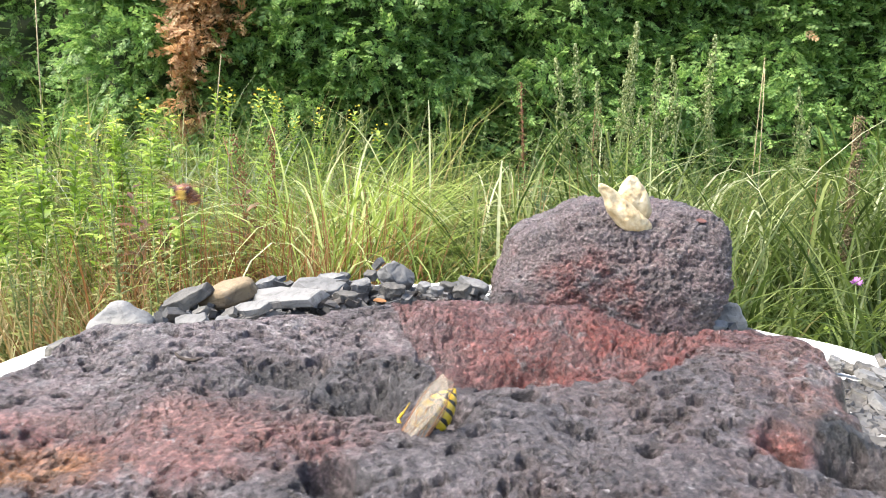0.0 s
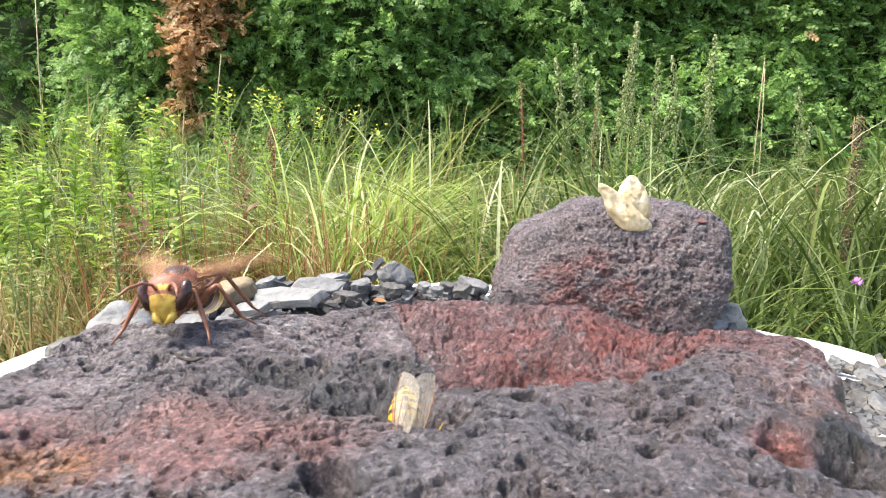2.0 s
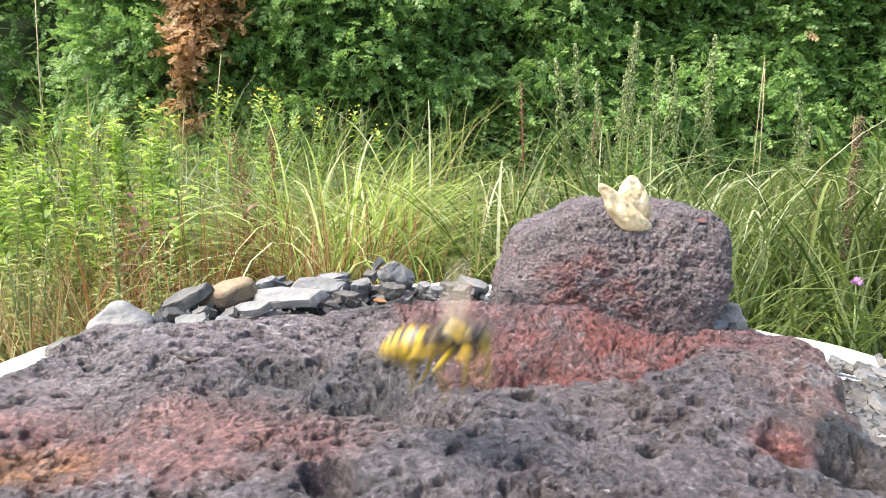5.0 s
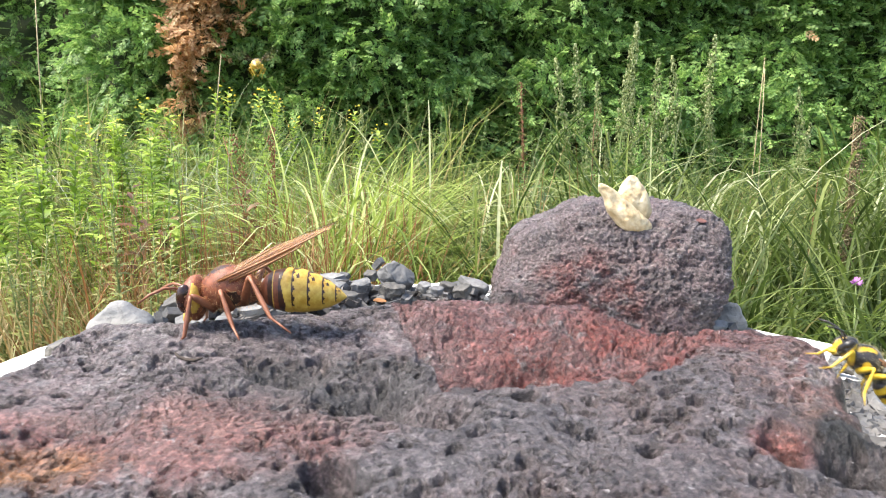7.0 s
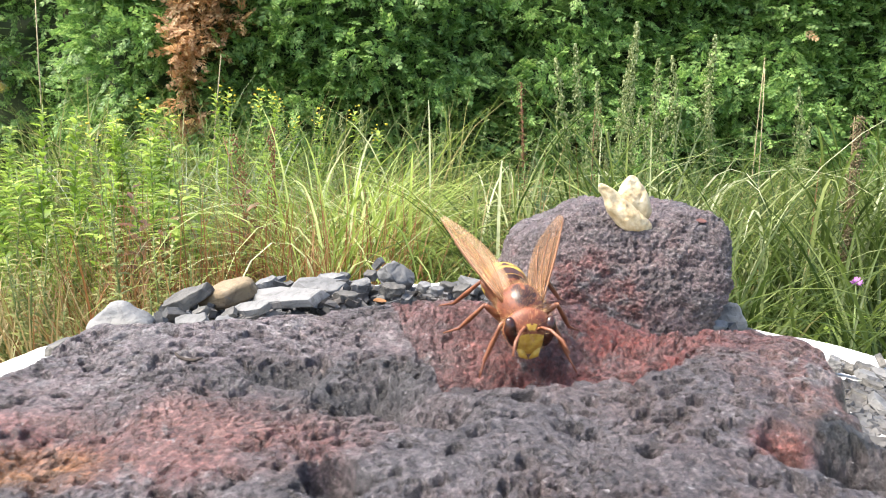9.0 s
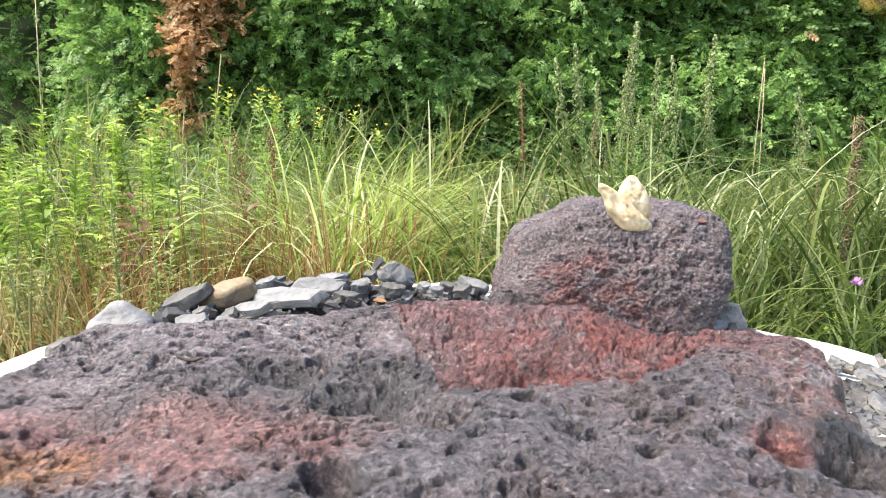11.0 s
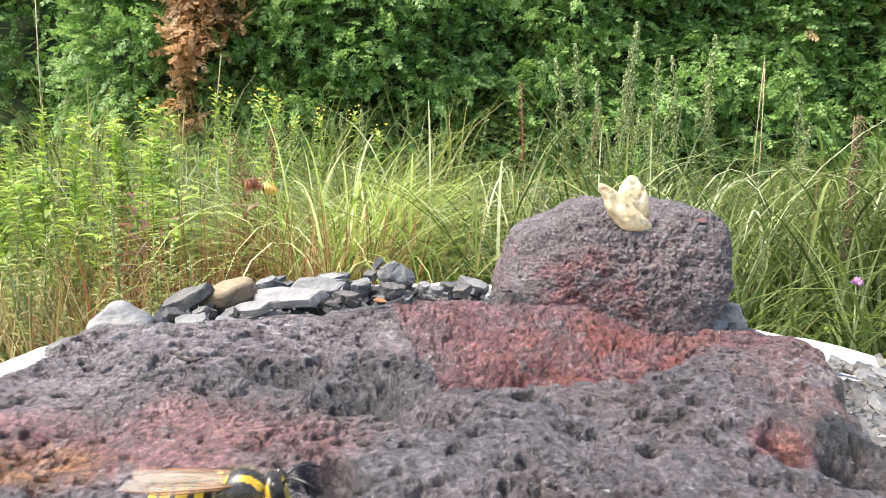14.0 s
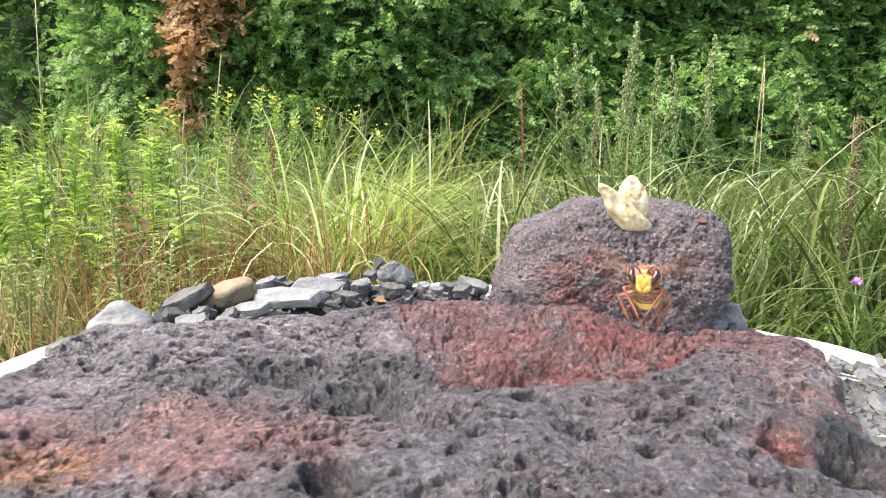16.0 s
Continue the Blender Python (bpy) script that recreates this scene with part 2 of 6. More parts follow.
def boulder():
    """The pale flat-topped boulder on which all the stones lie."""
    na, nr = 160, 70
    a = np.linspace(0, 2 * math.pi, na, endpoint=False)
    out = []
    for r in np.linspace(0.0, 1.0, nr):
        # the first part of the profile is the top, the rest the sides
        top = min(r / 0.62, 1.0)
        side = max(0.0, (r - 0.62) / 0.38)
        k = top * (1 + 0.10 * math.sin(math.pi * min(side * 1.1, 1)) + 0.05 * side)
        rx = 0.177 * k * (1 + 0.05 * np.clip(np.cos(a), 0, 1) - 0.085 * np.clip(-np.cos(a), 0, 1)) * (1 + 0.02 * np.cos(3 * a + 1) + 0.015 * np.cos(5 * a))
        ry = 0.212 * k * (1 + 0.04 * np.cos(3 * a + 1))
        z = 0.2755 - 0.002 * top ** 10 - 0.30 * side ** 1.3
        out.append(np.stack([-0.0115 + rx * np.cos(a), 0.205 + ry * np.sin(a), np.full(na, z)], 1))
    p = np.concatenate(out)
    p += 0.004 * np.stack([fbm(p * 22, 4, 31), fbm(p * 22, 4, 41), 0.5 * fbm(p * 30, 4, 51)], 1)
    return tagged(part("boulder", mesh_from("boulder", p, grid_faces(na, nr, True), [CHALK])),
                  "large flat-topped white limestone boulder standing in the grass", "boulder")


# ---------- lava rocks ----------
from mathutils import kdtree


def bowl(h, X, Y, x, y, rx, ry, depth, rim=0.0):
    """Sink a bowl into the heights h, with a raised rim."""
    q = ((X - x) / rx) ** 2 + ((Y - y) / ry) ** 2
    h -= depth * np.exp(-q * 1.4)
    if rim:
        h += rim * np.exp(-(np.sqrt(q) - 1.35) ** 2 * 6)


def hole(h, X, Y, x, y, rx, ry, depth):
    """A burst bubble: steep walls and a flat floor."""
    h -= depth * smooth(1.1, 0.7, np.sqrt(((X - x) / rx) ** 2 + ((Y - y) / ry) ** 2))


def spot(X, Y, x, y, rx, ry, soft=0.5):
    return smooth(1 + soft, 1 - soft, np.sqrt(((X - x) / rx) ** 2 + ((Y - y) / ry) ** 2))


def lava_slab():
    nx, ny = 740, 600
    x = np.concatenate([np.linspace(-0.078, -0.060, 20, endpoint=False), np.linspace(-0.060, 0.056, 700, endpoint=False), np.linspace(0.056, 0.074, 20)])
    y = np.concatenate([np.linspace(0.012, 0.058, 50, endpoint=False), np.linspace(0.058, 0.130, 530, endpoint=False), np.linspace(0.130, 0.138, 20)])

    def around(cx, cy, r):
        return (slice(np.searchsorted(y, cy - r), np.searchsorted(y, cy + r) + 1), slice(np.searchsorted(x, cx - r), np.searchsorted(x, cx + r) + 1))

    X, Y = np.meshgrid(x, y)
    P2 = np.stack([X.ravel(), Y.ravel(), np.zeros(nx * ny)], 1)

    def nz(scale, octaves, seed, gain=0.5):
        return fbm(P2 * scale, octaves, seed, gain).reshape(ny, nx)

    far = np.interp(X, [-0.078, -0.0575, -0.0565, -0.04, -0.03, -0.02, -0.01, 0.01, 0.02, 0.029, 0.04, 0.057, 0.074],
                    [0.100, 0.107, 0.112, 0.117, 0.120, 0.125, 0.129, 0.129, 0.126, 0.120, 0.113, 0.108, 0.095])
    left = np.interp(Y, [0.012, 0.06, 0.09, 0.108], [-0.052, -0.066, -0.061, -0.0575])
    right = np.interp(Y, [0.012, 0.05, 0.076, 0.086, 0.100, 0.108], [0.050, 0.0520, 0.0515, 0.0500, 0.0550, 0.0570])
    e = np.minimum(np.minimum(X - left, right - X), np.minimum(far - Y, Y - 0.018))
    e = e + 0.0016 * nz(120, 3, 3) + 0.0006 * nz(500, 2, 4)
    u = np.clip((Y - 0.055) / np.maximum(far - 0.055, 0.01), -0.6, 1.1)
    h = 0.35 - 0.0355 + (0.0355 - 0.0272) * smooth(-0.15, 1.0, u)
    # the red basin lies behind a sharp grey lip
    lip = np.interp(X, [-0.012, -0.008, -0.0046, -0.002, 0, 0.0088, 0.0153, 0.025, 0.0368, 0.0444, 0.052, 0.06],
                    [0.128, 0.118, 0.105, 0.0985, 0.0918, 0.0902, 0.0895, 0.0900, 0.0985, 0.104, 0.107, 0.112])
    behind = Y - lip + 0.0016 * nz(150, 3, 17) + 0.0009 * nz(600, 2, 19)
    basin = smooth(-0.0002, 0.0030, behind) * smooth(0.120, 0.101, Y) * smooth(0.043, 0.030, X)
    h -= 0.0052 * basin
    h += 0.0012 * nz(55, 2, 11)
    bowl(h, X, Y, 0.0105, 0.1000, 0.0120, 0.0080, 0.0056)
    bowl(h, X, Y, 0.0092, 0.1035, 0.0035, 0.0040, 0.0030)
    bowl(h, X, Y, 0.0270, 0.0965, 0.0050, 0.0035, 0.0020)
    bowl(h, X, Y, -0.0090, 0.0895, 0.0066, 0.0058, 0.0054, 0.0004)
    bowl(h, X, Y, -0.0016, 0.0835, 0.0052, 0.0036, 0.0044, 0.0006)
    bowl(h, X, Y, -0.0225, 0.0955, 0.0055, 0.0028, 0.0042)
    bowl(h, X, Y, 0.0462, 0.0722, 0.0040, 0.0036, 0.0110)
    bowl(h, X, Y, 0.0388, 0.0752, 0.0018, 0.0030, 0.0040)
    bowl(h, X, Y, -0.0110, 0.0680, 0.0028, 0.0018, 0.0070)
    bowl(h, X, Y, -0.0440, 0.0790, 0.0060, 0.0016, 0.0020)
    h += 0.0016 * spot(X, Y, -0.0045, 0.0945, 0.0045, 0.0028, 0.8)              # knob beside the dark hollow
    h += 0.0019 * np.exp(-((X - 0.016) / 0.016) ** 2 - ((Y - 0.122) / 0.007) ** 2)
    h += 0.0022 * spot(X, Y, 0.030, 0.102, 0.006, 0.0022, 0.8)
    h += 0.0024 * spot(X, Y, 0.0125, 0.1250, 0.0024, 0.0016, 0.4)
    scoria = np.maximum.reduce([spot(X, Y, -0.0105, 0.0945, 0.0095, 0.0080, 0.5), 0.8 * spot(X, Y, -0.0235, 0.0970, 0.0060, 0.0040, 0.6), smooth(0.0, 0.003, behind)])
    whole = h.copy()
    # lumps and crinkled, layered crust in the broken parts
    h += (0.00022 + 0.00036 * scoria) * nz(420, 3, 23) + (0.00018 + 0.00022 * scoria) * nz(1100, 2, 37)
    fold = fbm(P2 * (150, 420, 1) + 1.6 * nz(170, 2, 27).ravel()[:, None], 3, 29).reshape(ny, nx)
    h += smooth(0.0, 0.004, behind) * 0.0021 * (0.75 - np.abs(fold)) * smooth(0.128, 0.122, Y)
    bent = P2 + 0.0011 * np.stack([nz(260, 3, 101).ravel(), nz(260, 3, 103).ravel(), np.zeros(nx * ny)], 1)
    for cell, rise, cut, seed in ((0.0046, 0.0003, 0.0002, 111), (0.0017, 0.0005, 0.0003, 131)):
        gap, who = plates(bent / cell, seed)
        patch = smooth(-0.30, 0.30, nz(70, 3, seed + 3) + 0.4 * scoria)
        h += patch * (rise * (who.reshape(ny, nx) - 0.5) - cut * smooth(0.12, 0.02, gap.reshape(ny, nx)))
    gap, who = plates(bent / 0.0027, 151)                                       # crags in the basin
    h += smooth(0.0, 0.003, behind) * smooth(0.050, 0.040, X) * (0.0015 * (who.reshape(ny, nx) - 0.5) - 0.0006 * smooth(0.14, 0.02, gap.reshape(ny, nx)))
    # the tops are worn flat
    fine = h - whole
    h = whole + np.where(fine > 0, 0.45 * fine, fine)
    # vesicles: many small sharp pits, a few large, with ragged rims
    XR, YR = X + 0.00030 * nz(900, 2, 57) + 0.00035 * nz(330, 2, 58), Y + 0.00030 * nz(900, 2, 59) + 0.00035 * nz(330, 2, 60)
    rng = np.random.default_rng(7)
    for x_, y_, r_, d_ in ((-0.0130, 0.0848, 0.0017, 2.2), (-0.0086, 0.0858, 0.0023, 2.0), (0.0103, 0.0868, 0.0017, 1.5), (0.0233, 0.0740, 0.0013, 1.8), (0.0090, 0.0720, 0.0010, 1.6),
                           (-0.0270, 0.0900, 0.0013, 1.8), (-0.0145, 0.0885, 0.0012, 1.8), (-0.0185, 0.1010, 0.0015, 1.6), (-0.0300, 0.1080, 0.0016, 1.5), (0.0290, 0.0860, 0.0010, 1.8),
                           (0.0160, 0.0800, 0.0009, 1.8), (-0.0400, 0.0950, 0.0011, 1.6), (0.0040, 0.0780, 0.0010, 1.7), (0.0340, 0.0930, 0.0010, 1.7), (-0.0075, 0.0990, 0.0011, 1.7),
                           (0.0185, 0.0850, 0.0009, 1.6), (0.0060, 0.0835, 0.0008, 1.6), (-0.0330, 0.0985, 0.0010, 1.6), (0.0270, 0.0760, 0.0009, 1.6), (0.0015, 0.0740, 0.0010, 1.5)):
        hole(h, XR, YR, x_, y_, r_ * 1.15, r_ * 1.15, r_ * d_)
    hole(h, XR, YR, -0.0121, 0.0703, 0.0030, 0.0022, 0.0050)
    hole(h, XR, YR, 0.0150, 0.1060, 0.0042, 0.0034, 0.0032)
    hole(h, XR, YR, 0.0225, 0.1010, 0.0030, 0.0022, 0.0016)
    hole(h, XR, YR, 0.0383, 0.0752, 0.0022, 0.0020, 0.0060)
    hole(h, XR, YR, 0.0458, 0.0728, 0.0036, 0.0028, 0.0060)
    for k in range(300):                         # scattered burst bubbles
        r = 0.00045 + 0.0008 * rng.random() ** 2.5
        cx, cy = rng.uniform(-0.060, 0.055), rng.uniform(0.060, 0.125)
        if cy > np.interp(cx, x, lip[0]) + 0.001 and cx > -0.002 and rng.random() < 0.85:
            continue
        near = around(cx, cy, 3 * r)
        g = h[near].copy()
        hole(g, XR[near], YR[near], cx, cy, r * rng.uniform(0.7, 2.0), r * rng.uniform(0.6, 1.3), r * rng.uniform(0.4, 1.6))
        h[near] = g
    for k in range(9500):
        r = 0.00025 + 0.0008 * rng.random() ** 4
        cx, cy = rng.uniform(-0.068, 0.064), rng.uniform(0.04, 0.13)
        if cy > np.interp(cx, x, lip[0]) + 0.001 and cx > -0.002 and rng.random() < 0.8:
            continue
        if vnoise(np.array([[cx * 110, cy * 110, 0.0]]), 55)[0] < 0.05 + 0.3 * rng.normal():
            continue
        near = around(cx, cy, 2.5 * r)
        xs, ys = XR[near], YR[near]
        st = rng.uniform(0.7, 1.1)
        q = np.sqrt(((xs - cx) * st) ** 2 + ((ys - cy) / st) ** 2) / r
        h[near] -= r * rng.uniform(0.8, 1.8) * smooth(1.05, 0.75, q)
    h -= np.where(e < 0.005, (0.005 - np.clip(e, 0, 0.005)) ** 2 * 70, 0) + np.where(e < 0, -e * 5.0, 0)
    h = np.maximum(h, 0.262)
    P2[:, 2] = h.ravel()
    # rim skirt closes the block underneath
    me = mesh_from("lava_slab", P2, grid_faces(nx, ny), [LAVA])
    w = nz(150, 4, 61) * 0.45 + nz(480, 2, 67) * 0.18
    red = np.maximum.reduce([0.95 * smooth(-0.0004, 0.0012, behind) * smooth(0.052, 0.040, X) * smooth(-0.006, 0.002, X), 0.8 * smooth(0.0, 0.004, behind) * smooth(0.060, 0.045, X),
                             0.7 * spot(X, Y, 0.042, 0.1045, 0.018, 0.0045), 1.0 * spot(X, Y, 0.0388, 0.0760, 0.0034, 0.0034), 0.9 * spot(X, Y, -0.0475, 0.0755, 0.012, 0.0050, 0.6),
                             0.14 * spot(X, Y, -0.030, 0.108, 0.026, 0.008, 0.8), 0.9 * spot(X, Y, -0.022, 0.0765, 0.011, 0.0045, 0.6), 0.8 * spot(X, Y, -0.032, 0.0715, 0.012, 0.0035, 0.6)])
    red *= 1 - 0.9 * spot(X, Y, 0.0120, 0.1258, 0.003, 0.002, 0.4)
    red = np.clip(red * (0.75 + w) + 0.10 * w, 0, 1)
    # the last spot, along the far left rim, also paints in its sheen
    pale = np.maximum.reduce([1.0 * spot(X, Y, -0.031, 0.0785, 0.018, 0.0085, 0.7), 0.4 * spot(X, Y, -0.052, 0.088, 0.008, 0.006, 0.8), 0.45 * spot(X, Y, -0.046, 0.0800, 0.010, 0.0060, 0.8),
                              0.7 * spot(X, Y, 0.050, 0.090, 0.010, 0.014, 0.8), 0.5 * spot(X, Y, 0.053, 0.104, 0.006, 0.006), 0.30 * spot(X, Y, -0.030, 0.110, 0.032, 0.012, 0.5)])
    pale = np.clip(pale * (0.68 + 1.2 * w), 0, 1)
    ochre = np.maximum.reduce([1.0 * spot(X, Y, -0.0445, 0.0712, 0.009, 0.0034, 0.6), 0.25 * spot(X, Y, 0.0425, 0.0775, 0.0024, 0.0014),
                               0.30 * spot(X, Y, 0.0095, 0.1010, 0.004, 0.004), 0.35 * spot(X, Y, 0.0440, 0.0790, 0.0040, 0.0030, 0.7)])
    ochre = np.clip(ochre * (0.7 + 1.2 * w), 0, 1)
    paint(me, np.stack([red, pale, ochre, np.ones_like(red)], -1).reshape(-1, 4))
    # black chunk and dark rock, plus shade painted into hollows and holes
    dark_and_shade = np.maximum.reduce([0.9 * spot(X, Y, -0.0118, 0.0945, 0.0085, 0.0085, 0.6), 0.75 * spot(X, Y, -0.0235, 0.0970, 0.0060, 0.0042, 0.6),
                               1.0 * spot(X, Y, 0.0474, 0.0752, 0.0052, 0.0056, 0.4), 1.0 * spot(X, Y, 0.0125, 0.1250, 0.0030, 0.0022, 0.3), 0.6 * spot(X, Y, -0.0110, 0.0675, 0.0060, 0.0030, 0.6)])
    dark_and_shade = np.clip(dark_and_shade * (0.8 + 1.0 * w), 0, 1)
    # mauve rim tone; the rim's bright sheen is painted in with it
    mauve_lit = np.maximum.reduce([1.0 * spot(X, Y, -0.035, 0.107, 0.031, 0.015, 0.6), 0.5 * spot(X, Y, -0.050, 0.092, 0.012, 0.010, 0.8), 0.35 * spot(X, Y, 0.006, 0.121, 0.014, 0.006, 0.8)])
    mauve_lit = np.clip(mauve_lit * (0.8 + 0.9 * w), 0, 1) * (1 - dark_and_shade)
    paint(me, np.stack([dark_and_shade, mauve_lit, dark_and_shade, np.ones_like(dark_and_shade)], -1).reshape(-1, 4), "shade_sheen")
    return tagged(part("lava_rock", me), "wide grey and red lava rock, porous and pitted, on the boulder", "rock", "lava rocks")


def lava_block():
    """The upright lava rock behind, with a hollow in its top."""
    v, f = cube_sphere(176)
    s = np.abs(v)
    p = 11.0
    v = v / ((s ** p).sum(1) ** (1 / p))[:, None]
    hx, hy, hz = 0.0388, 0.030, 0.0322
    q = v * (hx, hy, hz)
    t = (v[:, 2] + 1) / 2
    q[:, 0] += np.where(v[:, 0] < 0, 0.0050 * smooth(0.45, 1.0, t) * smooth(0, -0.9, v[:, 0]), 0)      # the flank on one side slopes in
    q[:, 0] -= np.where(v[:, 0] > 0, (0.0025 + 0.017 * smooth(0.75, 0.05, t)) * smooth(0, 0.9, v[:, 0]), 0)              # undercut on the other
    q[:, 2] -= np.where(v[:, 0] > 0.55, 0.0020 * smooth(0.3, 1.05, v[:, 0]) * smooth(0.5, 0.9, t), 0)
    q[:, 2] -= np.where(v[:, 0] < -0.2, 0.0095 * smooth(-0.1, -1.05, v[:, 0]) * smooth(0.5, 0.9, t), 0)
    q[:, 1] += 0.009 * smooth(0.55, 1.0, t) * smooth(0.3, -0.6, v[:, 1]) - 0.004 * (1 - t)
    hollow = ((q[:, 0] - 0.004) / 0.0125) ** 2 + ((q[:, 1] + 0.011) / 0.0110) ** 2
    q[:, 2] -= 0.0105 * np.exp(-hollow * 1.3) * smooth(0.6, 0.95, v[:, 2])
    nrm = v / np.linalg.norm(v, axis=1)[:, None]
    d = 0.0014 * fbm(q * 70, 3, 71) + 0.0006 * fbm(q * 260, 3, 73) + 0.00055 * vnoise(q * 900, 75) + 0.00055 * vnoise(q * 1700, 77)
    rng = np.random.default_rng(3)
    front = np.flatnonzero((v[:, 1] < 0.2) | (v[:, 2] > 0.5))
    tree = kdtree.KDTree(len(front))
    for i in front:
        tree.insert(q[i], int(i))
    tree.balance()
    for k in range(1500):
        c = q[front[rng.integers(len(front))]]
        r = 0.0004 + 0.0013 * rng.random() ** 4
        near = [i for _, i, _ in tree.find_range(c, r * 1.05)]
        dist = np.linalg.norm(q[near] - c, axis=1) / r
        d[near] -= 0.65 * r * smooth(1.05, 0.6, dist)
    q = q + nrm * d[:, None]
    me = mesh_from("lava_block", q, f, [LAVA])
    w = fbm(q * 120, 4, 81)
    red = smooth(1.3, 0.5, np.hypot((q[:, 0] + 0.009) / 0.018, (q[:, 2] + 0.001) / 0.019)) * (q[:, 1] < 0)
    red = np.clip(red * (0.42 + 1.2 * w) + 0.12 + 0.3 * w, 0, 0.75)
    z = np.zeros_like(red)
    paint(me, np.stack([red, z + 0.02, z, z + 1], 1))
    # paler towards the top: the lit top is painted into the colour
    mauve_lit = np.clip(0.12 + 0.5 * w + 0.42 * smooth(0.002, 0.020, q[:, 2]), 0, 0.9)
    paint(me, np.stack([z, mauve_lit * (1 - red), z, z + 1], 1), "shade_sheen")
    ob = tagged(part("lava_rock", me), "upright grey porous lava rock with a hollow in its top", "rock", "lava rocks")
    ob.matrix_basis = pose(0.0566, 0.240, 0.275 + 0.0277, 0, 0, -4)
    return ob


def fruit_material():
    s = Shader("pale_fruit_flesh", 0.55, 0.5)
    n = s.noise(300, 5, 0.65)
    c = s.mix(s.grey(n, 0.35, 0.65), (0.36, 0.26, 0.13), (0.60, 0.50, 0.33))
    s.colour(c).bump(n, 0.5, 0.0008)
    return s.m


def fruit():
    """A shrunken piece of fruit flesh: two petals folded like an open bud."""
    pieces = []
    for lean, cx, cz, long_, wide, deep, y0, seed in ((-50, -0.0016, -0.0004, 0.0112, 0.0038, 0.0044, -0.0026, 5), (12, 0.0024, 0.0020, 0.0082, 0.0062, 0.0050, 0.0012, 15)):
        v, f = cube_sphere(34)
        t = v[:, 2]
        taper = 1 - 0.35 * smooth(-0.3, 1.0, t)
        q = np.stack([v[:, 0] * wide * taper, v[:, 1] * deep * (1 - 0.35 * smooth(0, 1, t)), t * long_], 1)
        q[:, 1] += np.where(v[:, 1] < 0, 0.0020 * np.exp(-(v[:, 0] / 0.5) ** 2) * smooth(-0.5, 0.6, t) * v[:, 1] ** 2, 0)      # hollow inner face
        q[:, 0] += 0.0012 * np.sin(t * 2.2 + seed)
        q += 0.0006 * np.stack([fbm(q * 150, 4, seed), fbm(q * 230, 4, seed + 1), fbm(q * 190, 3, seed + 2)], 1)
        crease = 1 - np.abs(vnoise(q * (330, 330, 90), seed + 4))
        q[:, 1] += np.where(v[:, 1] < 0, 0.0007 * crease ** 3 * v[:, 1] ** 2, 0)
        c, s_ = math.cos(radians(lean)), math.sin(radians(lean))
        q = np.stack([q[:, 0] * c + q[:, 2] * s_ + cx, q[:, 1] + y0, q[:, 2] * c - q[:, 0] * s_ + cz], 1)
        pieces.append((q, f, 0))
    ob = tagged(part("fruit_piece", poly_mesh("fruit_piece", pieces, [fruit_material()])), "shrivelled cream piece of fruit flesh in the rock's hollow", "fruit")
    ob.matrix_basis = pose(0.0583, 0.2215, 0.3342, 0, 0, 4)
    return ob


# ---------- slates and chips ----------
def stone_mesh(name, seed, sx, sy, sz, mat_, angular=1.0, peak=0.0):
    """A worn slab: rounded many-sided outline, flat faces, layered edge."""
    rng = np.random.default_rng(seed)
    v, f = cube_sphere(16)
    a = np.arctan2(v[:, 1], v[:, 0])
    rim = np.ones(len(v)) * 9.0
    n = rng.integers(5, 8)
    for k in range(n):
        t = 2 * math.pi * (k + rng.uniform(-0.3, 0.3)) / n
        rim = np.minimum(rim, rng.uniform(0.68, 1.0) / np.maximum(np.cos(a - t), 0.05))
    rim = np.minimum(rim, 1.15)
    rim = rim * angular + (1 - angular)
    hxy = np.hypot(v[:, 0], v[:, 1])
    p = 4.0
    k = 1 / (hxy ** p + np.abs(v[:, 2]) ** p) ** (1 / p)
    q = np.stack([v[:, 0] * k * rim * sx / 2, v[:, 1] * k * rim * sy / 2, v[:, 2] * k * sz / 2], 1)
    if peak:
        q[:, :2] *= (1 - peak * smooth(-0.6, 1.0, v[:, 2]))[:, None]
    lean = rng.uniform(-0.22, 0.22, 2)
    q[:, 2] *= 1 + lean[0] * v[:, 0] + lean[1] * v[:, 1]
    q[:, :2] *= (1 + 0.012 * np.sign(vnoise(np.stack([q[:, 2] * 500, q[:, 2] * 0, q[:, 2] * 0], 1), seed)))[:, None] * (1 - 0.08 * v[:, 2:3])
    size = (sx + sy) / 2
    q += 0.04 * size * np.stack([fbm(q / size * 2.2, 3, seed), fbm(q / size * 2.2, 3, seed + 5), 0.5 * fbm(q / size * 3, 3, seed + 9)], 1)
    return mesh_from(name, q, f, [mat_])


